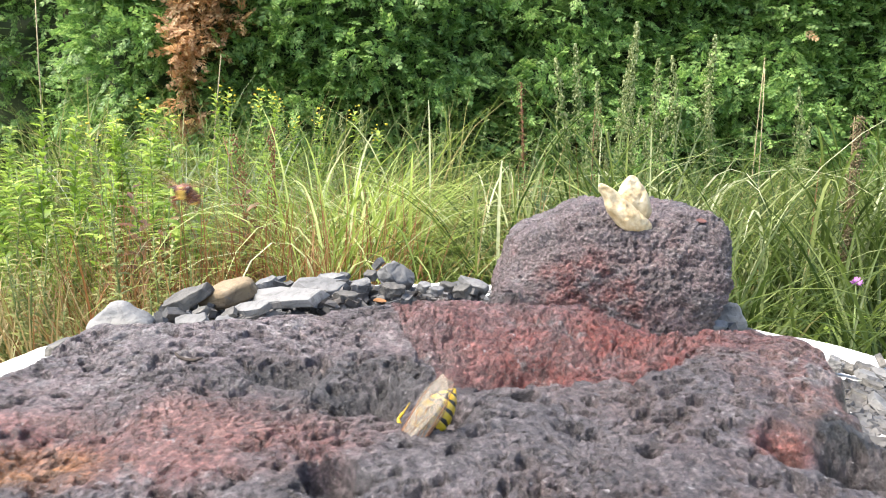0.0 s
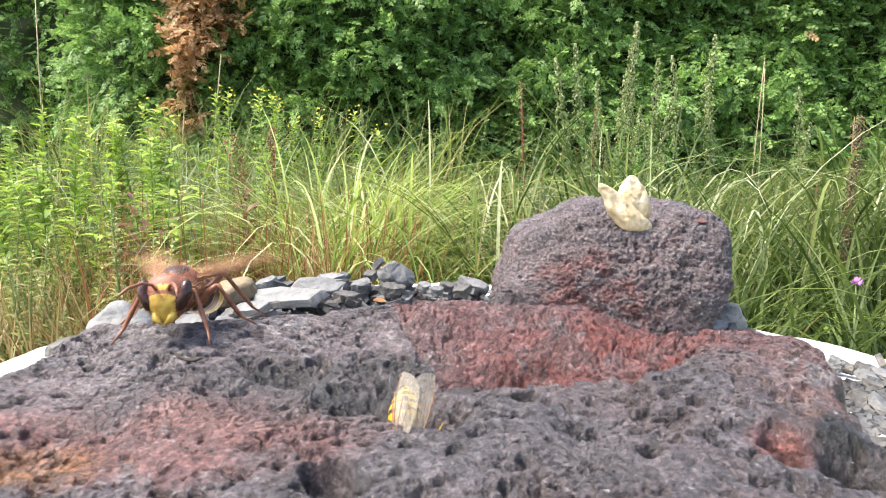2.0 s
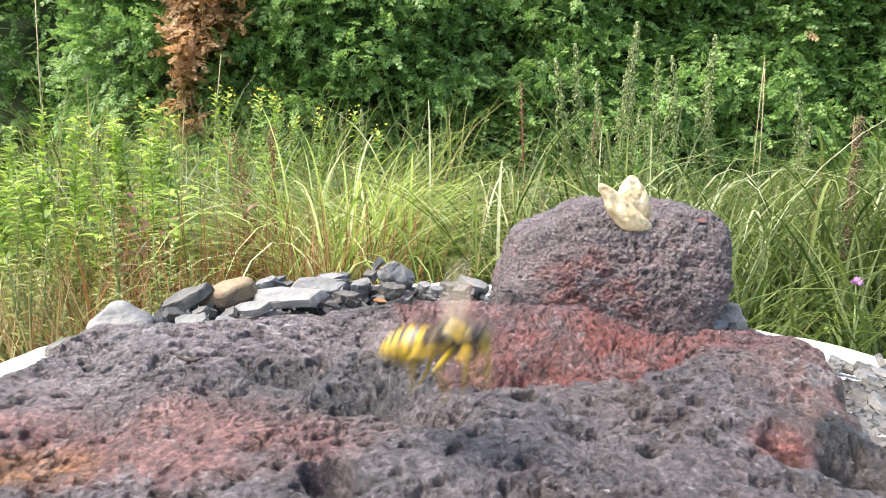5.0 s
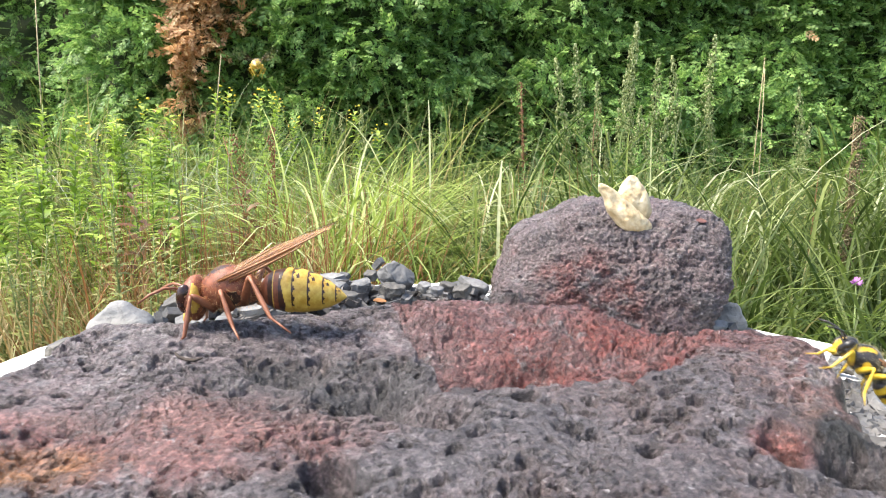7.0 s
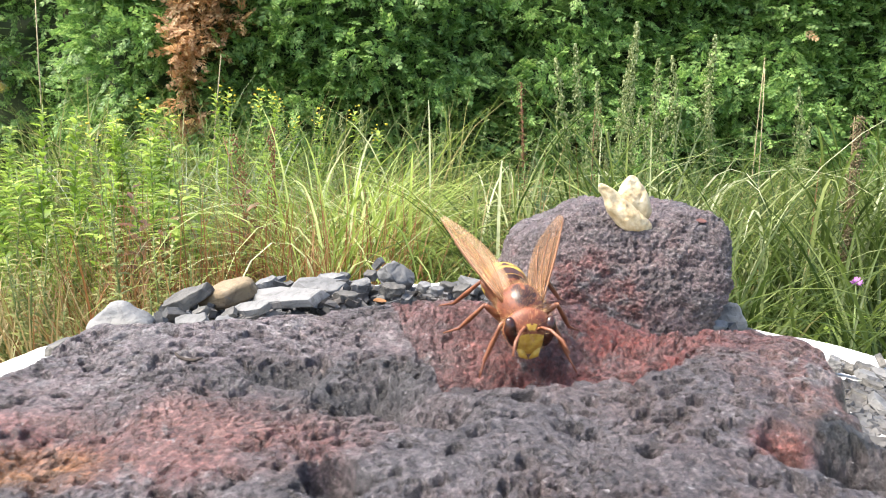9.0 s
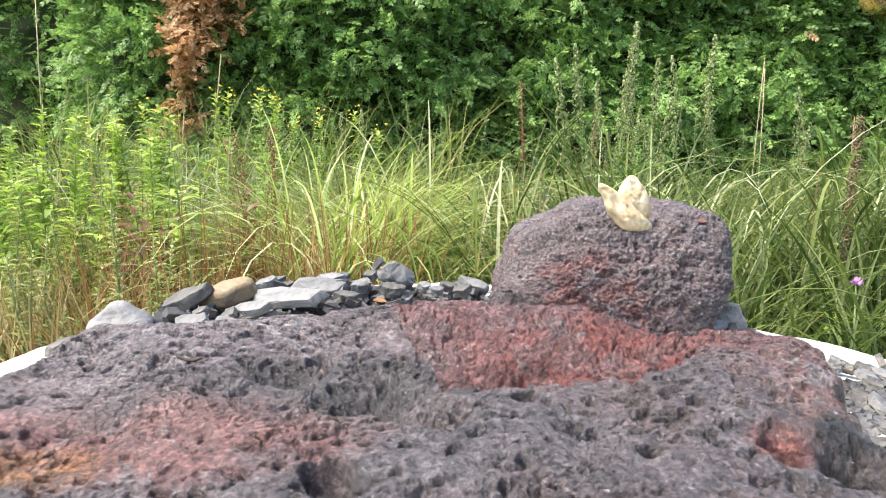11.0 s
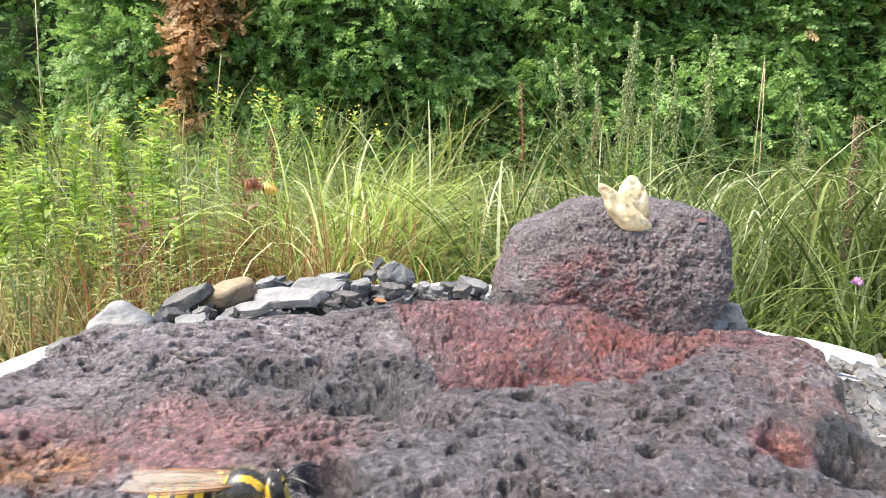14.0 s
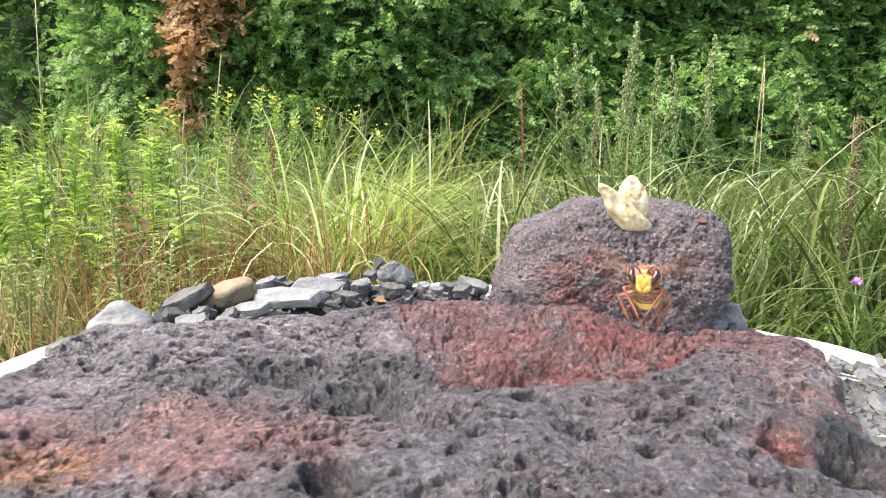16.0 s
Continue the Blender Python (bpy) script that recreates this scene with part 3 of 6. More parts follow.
def flake_mesh(name, seed, sx, sy, sz, mat_):
    """A split slate: angular hull of two uneven faces with worn edges."""
    rng = random.Random(seed)
    bm = bmesh.new()
    n = rng.randint(5, 8)
    turn = rng.uniform(0, 6.28)
    rim = [(turn + 2 * math.pi * (k + rng.uniform(-0.30, 0.30)) / n, rng.uniform(0.80, 1.15)) for k in range(n)]
    for face in (-1, 1):
        lean = rng.uniform(-0.12, 0.12), rng.uniform(-0.12, 0.12)
        for a, r in rim:
            q = r * (1.0 if face < 0 else rng.uniform(0.74, 0.97))
            x, y = q * math.cos(a), q * math.sin(a)
            bm.verts.new((x * sx / 2, y * sy / 2, face * sz / 2 * (1 + face * (lean[0] * x + lean[1] * y))))
    hull = bmesh.ops.convex_hull(bm, input=bm.verts)
    bmesh.ops.delete(bm, geom=[g for g in hull["geom_interior"] if isinstance(g, bmesh.types.BMVert)], context="VERTS")
    bmesh.ops.dissolve_limit(bm, angle_limit=0.14, verts=bm.verts, edges=bm.edges)
    bmesh.ops.bevel(bm, geom=bm.edges[:], offset=sz * 0.13, segments=2, affect="EDGES", profile=0.6)
    bmesh.ops.triangulate(bm, faces=bm.faces)
    bmesh.ops.subdivide_edges(bm, edges=bm.edges[:], cuts=3, use_grid_fill=True)
    for f_ in bm.faces:
        f_.smooth = True
    me = bpy.data.meshes.new(name)
    bm.to_mesh(me)
    bm.free()
    co = np.empty(len(me.vertices) * 3)
    me.vertices.foreach_get("co", co)
    co = co.reshape(-1, 3)
    co += sz * np.stack([0.10 * fbm(co / sx * 7, 3, seed), 0.10 * fbm(co / sx * 7, 3, seed + 5), 0.10 * fbm(co / sx * 6, 3, seed + 9)], 1)
    me.vertices.foreach_set("co", co.ravel())
    me.materials.append(mat_)
    me.update()
    me.set_sharp_from_angle(angle=radians(32))
    return me


PALE, DARK, MID, TAN = "pale", "dark", "mid", "tan"
STONES = [
    # x, y, z, length, depth, thickness, pitch, lean, turn, tone
    (-0.1113, 0.2350, 0.2952, 0.0240, 0.0150, 0.0105, 14, -4, 6, PALE),
    (-0.1071, 0.2850, 0.2913, 0.0257, 0.0118, 0.0053, 18, -26, 5, DARK),
    (-0.0915, 0.2900, 0.2920, 0.0263, 0.0126, 0.0100, 14, -20, 0, TAN),
    (-0.0842, 0.3250, 0.2906, 0.0123, 0.0070, 0.0037, 18, -20, 10, MID),
    (-0.0649, 0.2850, 0.2921, 0.0354, 0.0180, 0.0034, 27, -3, -8, PALE),
    (-0.0755, 0.2660, 0.2914, 0.0161, 0.0080, 0.0034, 27, -12, 6, PALE),
    (-0.0560, 0.3150, 0.2914, 0.0274, 0.0139, 0.0034, 27, 6, 10, MID),
    (-0.0557, 0.3450, 0.2902, 0.0167, 0.0085, 0.0030, 18, 0, 0, PALE),
    (-0.0378, 0.3180, 0.2909, 0.0115, 0.0070, 0.0045, 24, -10, 20, MID),
    (-0.0222, 0.3300, 0.2934, 0.0176, 0.0165, 0.0085, 52, 24, 14, MID),
    (-0.0226, 0.3080, 0.2907, 0.0126, 0.0070, 0.0053, 22, 8, 0, DARK),
    (-0.0371, 0.3520, 0.2899, 0.0092, 0.0070, 0.0037, 18, -8, 20, DARK),
    (-0.0086, 0.3250, 0.2891, 0.0085, 0.0070, 0.0037, 22, 10, 10, PALE),
    (0.0152, 0.3200, 0.2910, 0.0179, 0.0088, 0.0034, 30, 14, -8, PALE),
    (0.0026, 0.3180, 0.2903, 0.0094, 0.0070, 0.0037, 18, 10, 20, DARK),
    (0.0088, 0.3060, 0.2911, 0.0096, 0.0070, 0.0037, 18, -12, 0, DARK),
    (-0.0030, 0.3120, 0.2898, 0.0089, 0.0070, 0.0030, 18, 4, 30, MID),
    (-0.0419, 0.3000, 0.2897, 0.0123, 0.0070, 0.0030, 18, 8, 0, DARK),
    (-0.0906, 0.2450, 0.2910, 0.0156, 0.0079, 0.0034, 27, -4, 0, MID),
    (-0.0774, 0.2400, 0.2922, 0.0086, 0.0070, 0.0030, 18, 4, 20, MID),
    (-0.0822, 0.2620, 0.2901, 0.0073, 0.0070, 0.0023, 18, -35, 20, DARK),
    (-0.0952, 0.2680, 0.2896, 0.0081, 0.0070, 0.0030, 18, -30, 10, DARK),
    (0.1029, 0.2450, 0.2936, 0.0162, 0.0081, 0.0100, 12, 10, -8, PALE),
    (0.0922, 0.2320, 0.2929, 0.0136, 0.0070, 0.0034, 27, 2, 6, PALE),
    (0.1490, 0.2364, 0.2767, 0.0083, 0.0100, 0.0020, 8, 14, 20, DARK),
    (0.1434, 0.2278, 0.2768, 0.0084, 0.0100, 0.0022, 6, 14, -8, MID),
    (0.1400, 0.2186, 0.2767, 0.0061, 0.0100, 0.0020, 6, 8, 10, DARK),
    (0.1386, 0.2385, 0.2777, 0.0054, 0.0090, 0.0040, 10, 10, 0, MID),
    (0.1413, 0.2361, 0.2772, 0.0046, 0.0080, 0.0030, 10, 40, 50, DARK),
    (0.1592, 0.2456, 0.2768, 0.0047, 0.0090, 0.0022, 20, 60, 0, DARK),
    (0.1301, 0.1995, 0.2770, 0.0060, 0.0100, 0.0026, 20, 25, 0, MID),
    (0.1498, 0.2293, 0.2767, 0.0048, 0.0090, 0.0020, 12, -18, 20, MID),
    (0.1299, 0.2083, 0.2767, 0.0040, 0.0080, 0.0020, 12, 10, 40, DARK),
    (-0.1217, 0.2150, 0.2907, 0.0075, 0.0140, 0.0025, 4, -14, 0, DARK),
]


def stones():
    tone = {PALE: (SLATE, "pale grey flat slate stone lying on the heap"), DARK: (SLATE_DARK, "dark grey layered slate stone lying on the heap"),
            MID: (SLATE_MID, "grey worn slate stone lying on the heap"), TAN: (SLATE_TAN, "tan rounded flat stone leaning on the slates")}
    for k, (x, y, z, sx, sy, sz, rx, ry, rz, c) in enumerate(STONES):
        m, label = tone[c]
        ob = part("stone", stone_mesh("stone", 100 + k, sx, sy, sz, m, 0.6, 0.62 if c == PALE else 0.0) if c == TAN or (c == PALE and sz > 0.006) else flake_mesh("stone", 100 + k, sx, sy, sz, m))
        ob.matrix_basis = pose(x, y, z, rx, ry, rz)
        tagged(ob, label, "stone", "stones on the boulder")


def chips():
    """Broken slate chips that bed the stones."""
    rng = np.random.default_rng(11)
    base_v, base_f = cube_sphere(1)
    V, Fa = [], []
    o = 0
    for k in range(6400):
        a = rng.uniform(0, 2 * math.pi)
        if k % 2 == 0:
            c = np.array([rng.uniform(0.098, 0.150), rng.uniform(0.13, 0.225), 0])
        else:
            c = np.array([rng.uniform(-0.135, 0.05), rng.uniform(0.19, 0.385), 0])
        if ((c[0] + 0.004) / 0.158) ** 2 + ((c[1] - 0.205) / 0.198) ** 2 > 1:
            continue
        heap = 0.012 * math.exp(-((c[0] + 0.045) / 0.06) ** 2 - ((c[1] - 0.32) / 0.06) ** 2)
        c[2] = 0.2745 + heap * rng.random()
        s = (0.95 if k % 2 == 0 else 1.0) * rng.uniform(0.0010, 0.0032) * np.array([1, rng.uniform(0.5, 0.9), rng.uniform(0.2, 0.45)])
        e = Euler((rng.normal(0, 0.35), rng.normal(0, 0.35), a)).to_matrix()
        p = (base_v / np.abs(base_v).max(1)[:, None] * rng.uniform(0.75, 1.1, (len(base_v), 1))) * s
        V.append(p @ np.array(e).T + c)
        Fa.append(base_f + o)
        o += len(base_v)
    for x, y, z, sx, sy, sz, rx, ry, rz, tone in STONES:
        if sx < 0.011:
            continue
        for k in range(44):                      # packing under each stone; its dark colour stands in for gap shade
            c = np.array([x + rng.uniform(-0.6, 0.6) * sx, y + rng.uniform(-0.35, 0.6) * sy, 0])
            c[2] = rng.uniform(0.2745, max(0.276, z - sz * 0.45 + (c[1] - y) * math.sin(radians(rx)) - (c[0] - x) * math.sin(radians(ry))))
            s = rng.uniform(0.0016, 0.0042) * np.array([1, rng.uniform(0.5, 0.9), rng.uniform(0.3, 0.6)])
            p = (base_v / np.abs(base_v).max(1)[:, None] * rng.uniform(0.75, 1.1, (len(base_v), 1))) * s
            V.append(p @ np.array(Euler((rng.normal(0, 0.35), rng.normal(0, 0.35), rng.uniform(0, 6.28))).to_matrix()).T + c)
            Fa.append(base_f + o)
            o += len(base_v)
    me = mesh_from("slate_chips", np.concatenate(V), np.concatenate(Fa), [GRAVEL], shade=False)
    tagged(part("slate_chips", me), "small broken grey slate chips strewn on the boulder", "gravel", kind="stuff")


def small_leaf(x, y, z, size, c, tilt, name, label):
    t = np.linspace(0, 1, 7)
    w = np.sin(t * math.pi) ** 0.8 * 0.36
    rows = []
    for i in range(7):
        for s_ in (-1, -0.5, 0, 0.5, 1):
            rows.append(((t[i] - 0.5), s_ * w[i], 0.14 * abs(s_) * w[i] + 0.16 * (t[i] - 0.5) ** 2))
    v = np.array(rows) * size
    v = np.concatenate([v, v - (0, 0, 0.0002)])
    f = grid_faces(5, 7)
    me = mesh_from(name, v, np.concatenate([f, f[:, ::-1] + 35]), [plain_material(name, c, tuple(q * 0.6 for q in c), 300, 0.6, 0.3, 0.0004)])
    ob = tagged(part(name, me), label, "leaf")
    ob.matrix_basis = pose(x, y, z, *tilt)


ground()
boulder()
lava_slab()
lava_block()
fruit()
stones()
chips()
small_leaf(-0.0114, 0.1235, 0.3243, 0.0025, (0.26, 0.12, 0.04), (14, 10, 15), "fallen_leaf", "small curled yellow fallen leaf on the lava rock")
small_leaf(0.0812, 0.2178, 0.3302, 0.0034, (0.13, 0.055, 0.045), (26, 8, -20), "fallen_leaf", "small dry reddish leaf flake on the lava rock")


def dry_sliver(x, y, z):
    """A dark curved bit of twig lying on the lava rock."""
    m = plain_material("dark_bark", (0.02, 0.014, 0.010), (0.06, 0.045, 0.035), 600, 0.8, 0.4, 0.0003)
    path = [(-0.0026, 0.0006, 0.0007), (-0.0014, 0.0001, 0.0003), (0, -0.0002, 0.0002), (0.0014, -0.0002, 0.0002), (0.0026, 0.0002, 0.0006)]
    ob = part("twig", poly_mesh("twig", [(*tube(path, [0.00015, 0.00026, 0.0003, 0.00026, 0.0001], 8), 0)], [m]))
    tagged(ob, "short dark curved twig lying on the lava rock", "twig")
    ob.matrix_basis = pose(x, y, z, 0, 0, -20)


dry_sliver(-0.0361, 0.0952, 0.3216)


# ---------- plants ----------
def sweep_blades(rng, roots, lengths, widths, lean, turn, droop, seg=11):
    """Arching blades with a folded keel: arrays of verts and faces."""
    n = len(roots)
    t = np.linspace(0, 1, seg + 1)
    ang = lean[:, None] + droop[:, None] * t[None, :] ** 1.6          # from upright
    step = lengths[:, None] / seg
    dx = np.concatenate([np.zeros((n, 1)), np.cumsum(np.sin(ang[:, :-1]) * step, 1)], 1)
    dz = np.concatenate([np.zeros((n, 1)), np.cumsum(np.cos(ang[:, :-1]) * step, 1)], 1)
    cx, sx = np.cos(turn)[:, None], np.sin(turn)[:, None]
    mid = np.stack([roots[:, 0:1] + dx * cx, roots[:, 1:2] + dx * sx, roots[:, 2:3] + dz], -1)
    w = widths[:, None] * np.clip(1.05 - t[None, :] ** 2.2, 0.03, 1) * np.clip(0.5 + 3 * t[None, :], 0, 1) / 2
    side = np.stack([-sx + 0 * w, cx + 0 * w, 0 * w], -1)
    nrm = np.stack([-np.cos(ang) * cx, -np.cos(ang) * sx, np.sin(ang)], -1)
    a = mid + side * w[..., None] + nrm * w[..., None] * 0.35
    b = mid - side * w[..., None] + nrm * w[..., None] * 0.35
    v = np.stack([a, mid, b], 2).reshape(-1, 3)
    base = (np.arange(n) * (seg + 1) * 3)[:, None, None]
    i = (np.arange(seg) * 3)[None, :, None]
    k = np.array([[0, 1, 4, 3], [1, 2, 5, 4]])
    f = (base[..., None] + i[..., None] + k[None, None]).reshape(-1, 4)
    return v, f


SEDGE = leaf_material("sedge_blade", [(0.0, (0.11, 0.165, 0.028)), (0.4, (0.24, 0.315, 0.062)), (0.75, (0.42, 0.51, 0.14)), (1.0, (0.62, 0.66, 0.34))], 0.5)
REDDISH = leaf_material("reddish_dry_blade", [(0.0, (0.20, 0.075, 0.03)), (0.6, (0.36, 0.17, 0.07)), (1.0, (0.44, 0.28, 0.13))], 0.3)
SEDGE_PALE = leaf_material("pale_sedge_blade", [(0.0, (0.42, 0.46, 0.22)), (1.0, (0.66, 0.67, 0.46))], 0.4)
SEDGE_GREY = leaf_material("grey_green_blade", [(0.0, (0.12, 0.17, 0.08)), (0.6, (0.24, 0.29, 0.17)), (1.0, (0.46, 0.48, 0.36))], 0.4)
SEDGE_DEEP = leaf_material("deep_green_sedge_blade", [(0.0, (0.036, 0.064, 0.014)), (0.5, (0.090, 0.128, 0.028)), (0.85, (0.175, 0.225, 0.055)), (1.0, (0.37, 0.42, 0.16))], 0.5)
DRY = leaf_material("dry_grass_blade", [(0.0, (0.20, 0.095, 0.040)), (0.4, (0.34, 0.23, 0.10)), (0.75, (0.48, 0.38, 0.20)), (1.0, (0.16, 0.22, 0.06))], 0.3)
LOW = leaf_material("low_grass_blade", [(0.0, (0.09, 0.125, 0.03)), (0.6, (0.19, 0.24, 0.055)), (1.0, (0.37, 0.32, 0.145))], 0.45)
HERB = leaf_material("herb_leaf", [(0.0, (0.18, 0.29, 0.040)), (0.6, (0.36, 0.49, 0.075)), (1.0, (0.52, 0.63, 0.16))], 0.5)
HERB_OLIVE = leaf_material("olive_herb_leaf", [(0.0, (0.16, 0.19, 0.05)), (0.6, (0.32, 0.34, 0.11)), (1.0, (0.50, 0.47, 0.22))], 0.45)
WITHERED = leaf_material("withered_dock_leaf", [(0.0, (0.09, 0.038, 0.020)), (0.6, (0.17, 0.080, 0.040)), (1.0, (0.27, 0.16, 0.075))], 0.3)
HERB_DARK = leaf_material("dull_herb_leaf", [(0.0, (0.05, 0.10, 0.03)), (0.6, (0.11, 0.18, 0.05)), (1.0, (0.20, 0.24, 0.10))], 0.35)
SEEDS = leaf_material("pale_seed_head", [(0.0, (0.26, 0.31, 0.12)), (0.6, (0.42, 0.46, 0.21)), (1.0, (0.56, 0.57, 0.33))], 0.45)
STEM = plain_material("green_stem", (0.12, 0.18, 0.05), (0.22, 0.26, 0.09), 60, 0.6, 0.2, 0.001)
STRAW = plain_material("straw_stem", (0.34, 0.26, 0.14), (0.52, 0.43, 0.27), 60, 0.7, 0.2, 0.001)
SEEDY = plain_material("brown_seed", (0.12, 0.085, 0.042), (0.23, 0.18, 0.095), 200, 0.8, 0.2, 0.001)
RUSSET = plain_material("russet_stem", (0.13, 0.055, 0.028), (0.24, 0.11, 0.05), 60, 0.7, 0.2, 0.001)
YELLOW = plain_material("yellow_petal", (0.72, 0.50, 0.03), (0.85, 0.66, 0.06), 80, 0.5, 0.1, 0.001)
PURPLE = plain_material("purple_petal", (0.26, 0.07, 0.27), (0.42, 0.17, 0.42), 80, 0.5, 0.1, 0.001)


def tuft(name, x0, x1, y0, y1, count, length, width, material, label, seed, lean=(0.05, 0.5), droop=(0.4, 1.7), centre=None, seg=7):
    rng = np.random.default_rng(seed)
    if centre:
        k = rng.integers(0, len(centre), count)
        c = np.array(centre)[k]
        roots = c + rng.normal(0, 0.035, (count, 2))
    else:
        roots = np.stack([rng.uniform(x0, x1, count), rng.uniform(y0, y1, count)], 1)
    roots = np.concatenate([roots, np.zeros((count, 1)) - 0.005], 1)
    L = rng.uniform(*length, count)
    v, f = sweep_blades(rng, roots, L, rng.uniform(*width, count), rng.uniform(*lean, count), rng.uniform(0, 2 * math.pi, count), rng.uniform(*droop, count), seg)
    ob = tagged(part(name, mesh_from(name, v, f, [material])), label, "grass", kind="stuff")
    return ob


def spread(rng, n, x0, x1, y0, y1):
    return [(rng.uniform(x0, x1), rng.uniform(y0, y1)) for _ in range(n)]


def fan(rng, n, u0, u1, y0, y1):
    """Places between two directions from the boulder (u is x over y)."""
    out = []
    for _ in range(n):
        y = rng.uniform(y0, y1)
        out.append((rng.uniform(u0, u1) * y, y))
    return out


def grasses():
    rng = random.Random(5)
    bright, deep = "bright green arching sedge behind the stones", "deep green sedge with long arching blades"
    tuft("sedge", 0, 0, 0, 0, 1300, (0.30, 0.54), (0.0032, 0.0070), SEDGE, bright, 21, (0.02, 0.5), (1.3, 2.9), fan(rng, 10, -0.20, -0.08, 1.05, 1.4), seg=10)
    tuft("sedge", 0, 0, 0, 0, 420, (0.24, 0.40), (0.003, 0.0062), SEDGE, bright, 22, (0.05, 0.5), (1.2, 2.7), fan(rng, 8, -0.20, -0.07, 0.85, 1.05), seg=10)
    tuft("sedge", 0, 0, 0, 0, 420, (0.34, 0.52), (0.0022, 0.0045), SEDGE_GREY, "grey-green tufted grass behind the herbs", 37, (0.02, 0.6), (0.8, 2.4), fan(rng, 7, -0.44, -0.26, 1.3, 1.6), seg=10)
    tuft("sedge", 0, 0, 0, 0, 1100, (0.36, 0.64), (0.003, 0.0062), SEDGE_DEEP, deep, 23, (0.02, 0.5), (1.2, 2.8), fan(rng, 22, 0.07, 0.70, 1.0, 1.6), seg=10)
    tuft("sedge", 0, 0, 0, 0, 420, (0.24, 0.42), (0.003, 0.0062), SEDGE_DEEP, deep, 24, (0.05, 0.4), (0.8, 2.6), fan(rng, 9, 0.24, 0.66, 0.70, 0.95), seg=10)
    low = "mixed low green meadow grass"
    tuft("meadow_grass", -2.2, 2.2, 1.4, 2.8, 4200, (0.18, 0.40), (0.003, 0.006), LOW, low, 25, (0.0, 0.5), (0.1, 1.4))
    tuft("meadow_grass", -0.6, 0.45, 0.85, 1.45, 1500, (0.14, 0.30), (0.0025, 0.005), LOW, low, 26, (0.0, 0.5), (0.1, 1.2))
    tuft("meadow_grass", -1.1, -0.3, 0.85, 1.5, 500, (0.10, 0.24), (0.002, 0.004), LOW, low, 30, (0.0, 0.6), (0.1, 1.4))
    dry = "dry brown and straw grass beside the boulder"
    tuft("dry_grass", 0, 0, 0, 0, 3000, (0.13, 0.28), (0.0015, 0.0032), DRY, dry, 27, (0.0, 0.9), (0.1, 1.6), fan(rng, 70, -0.70, -0.22, 0.72, 1.1))
    tuft("dry_grass", 0, 0, 0, 0, 420, (0.22, 0.42), (0.0015, 0.0035), DRY, "thin dry grass among the sedge", 28, (0.0, 0.5), (0.1, 1.4), fan(rng, 24, -0.32, 0.55, 0.95, 1.7))
    tuft("dry_grass", 0, 0, 0, 0, 900, (0.18, 0.36), (0.0014, 0.003), REDDISH, "thin reddish dry grass before the sedge", 33, (0.0, 0.4), (0.0, 1.0), fan(rng, 34, -0.50, -0.06, 0.80, 1.05))
    tuft("sedge", 0, 0, 0, 0, 110, (0.40, 0.66), (0.003, 0.006), SEDGE_PALE, "pale arching sedge blades before the hedge", 34, (0.05, 0.5), (1.4, 2.7), fan(rng, 18, -0.22, 0.68, 0.95, 1.5), seg=10)
    tuft("meadow_grass", 0, 0, 0, 0, 1000, (0.42, 0.68), (0.003, 0.006), LOW, "tall pale meadow grass before the hedge", 35, (0.0, 0.4), (0.6, 2.6), fan(rng, 60, -0.58, 0.02, 1.7, 2.4))
    tuft("meadow_grass", -4.0, 4.0, -2.6, 0.65, 6000, (0.05, 0.13), (0.003, 0.006), LOW, "short trodden grass round the boulder", 36, (0.0, 0.7), (0.1, 1.4), seg=5)
    tuft("meadow_grass", -6, 6, 2.0, 3.2, 2500, (0.15, 0.35), (0.004, 0.007), LOW, low, 29, (0.0, 0.5), (0.1, 1.2), seg=5)


def leaf_set(rng, n, z0, z1, length, width, lift, spiral=2.4, shape=3):
    """Lanceolate leaves up a stem: verts, faces."""
    V, Fa = [], []
    for k in range(n):
        z = z0 + (z1 - z0) * k / max(n - 1, 1)
        a = k * spiral + rng.uniform(-0.4, 0.4)
        L = length * (1.1 - 0.65 * (k / n)) * rng.uniform(0.7, 1.2)
        w = width * L / length
        up = rng.uniform(*lift)
        o = len(V)
        ca, sa_ = math.cos(a), math.sin(a)
        for i, (t, ww) in enumerate(((0.02, 0.15), (0.3, 1.0), (0.65, 0.75), (1.0, 0.04))):
            r, h = L * t * math.cos(up), L * (t * math.sin(up) - 0.35 * t * t)
            for s_ in (-1, 0, 1):
                lift_ = 0.3 * abs(s_) * w * ww
                V.append((r * ca - s_ * w * ww * sa_, r * sa_ + s_ * w * ww * ca, z + h + lift_))
        for i in range(3):
            for q in (0, 1):
                Fa.append((o + 3 * i + q, o + 3 * i + q + 1, o + 3 * i + q + 4, o + 3 * i + q + 3))
    return V, Fa


def bent_stem(rng, h, r, bend=0.06):
    a = rng.uniform(0, 6.28)
    return [(bend * h * (t ** 2) * math.cos(a), bend * h * (t ** 2) * math.sin(a), h * t) for t in (0, 0.25, 0.5, 0.75, 1)], [r, r * 0.9, r * 0.75, r * 0.6, r * 0.35]


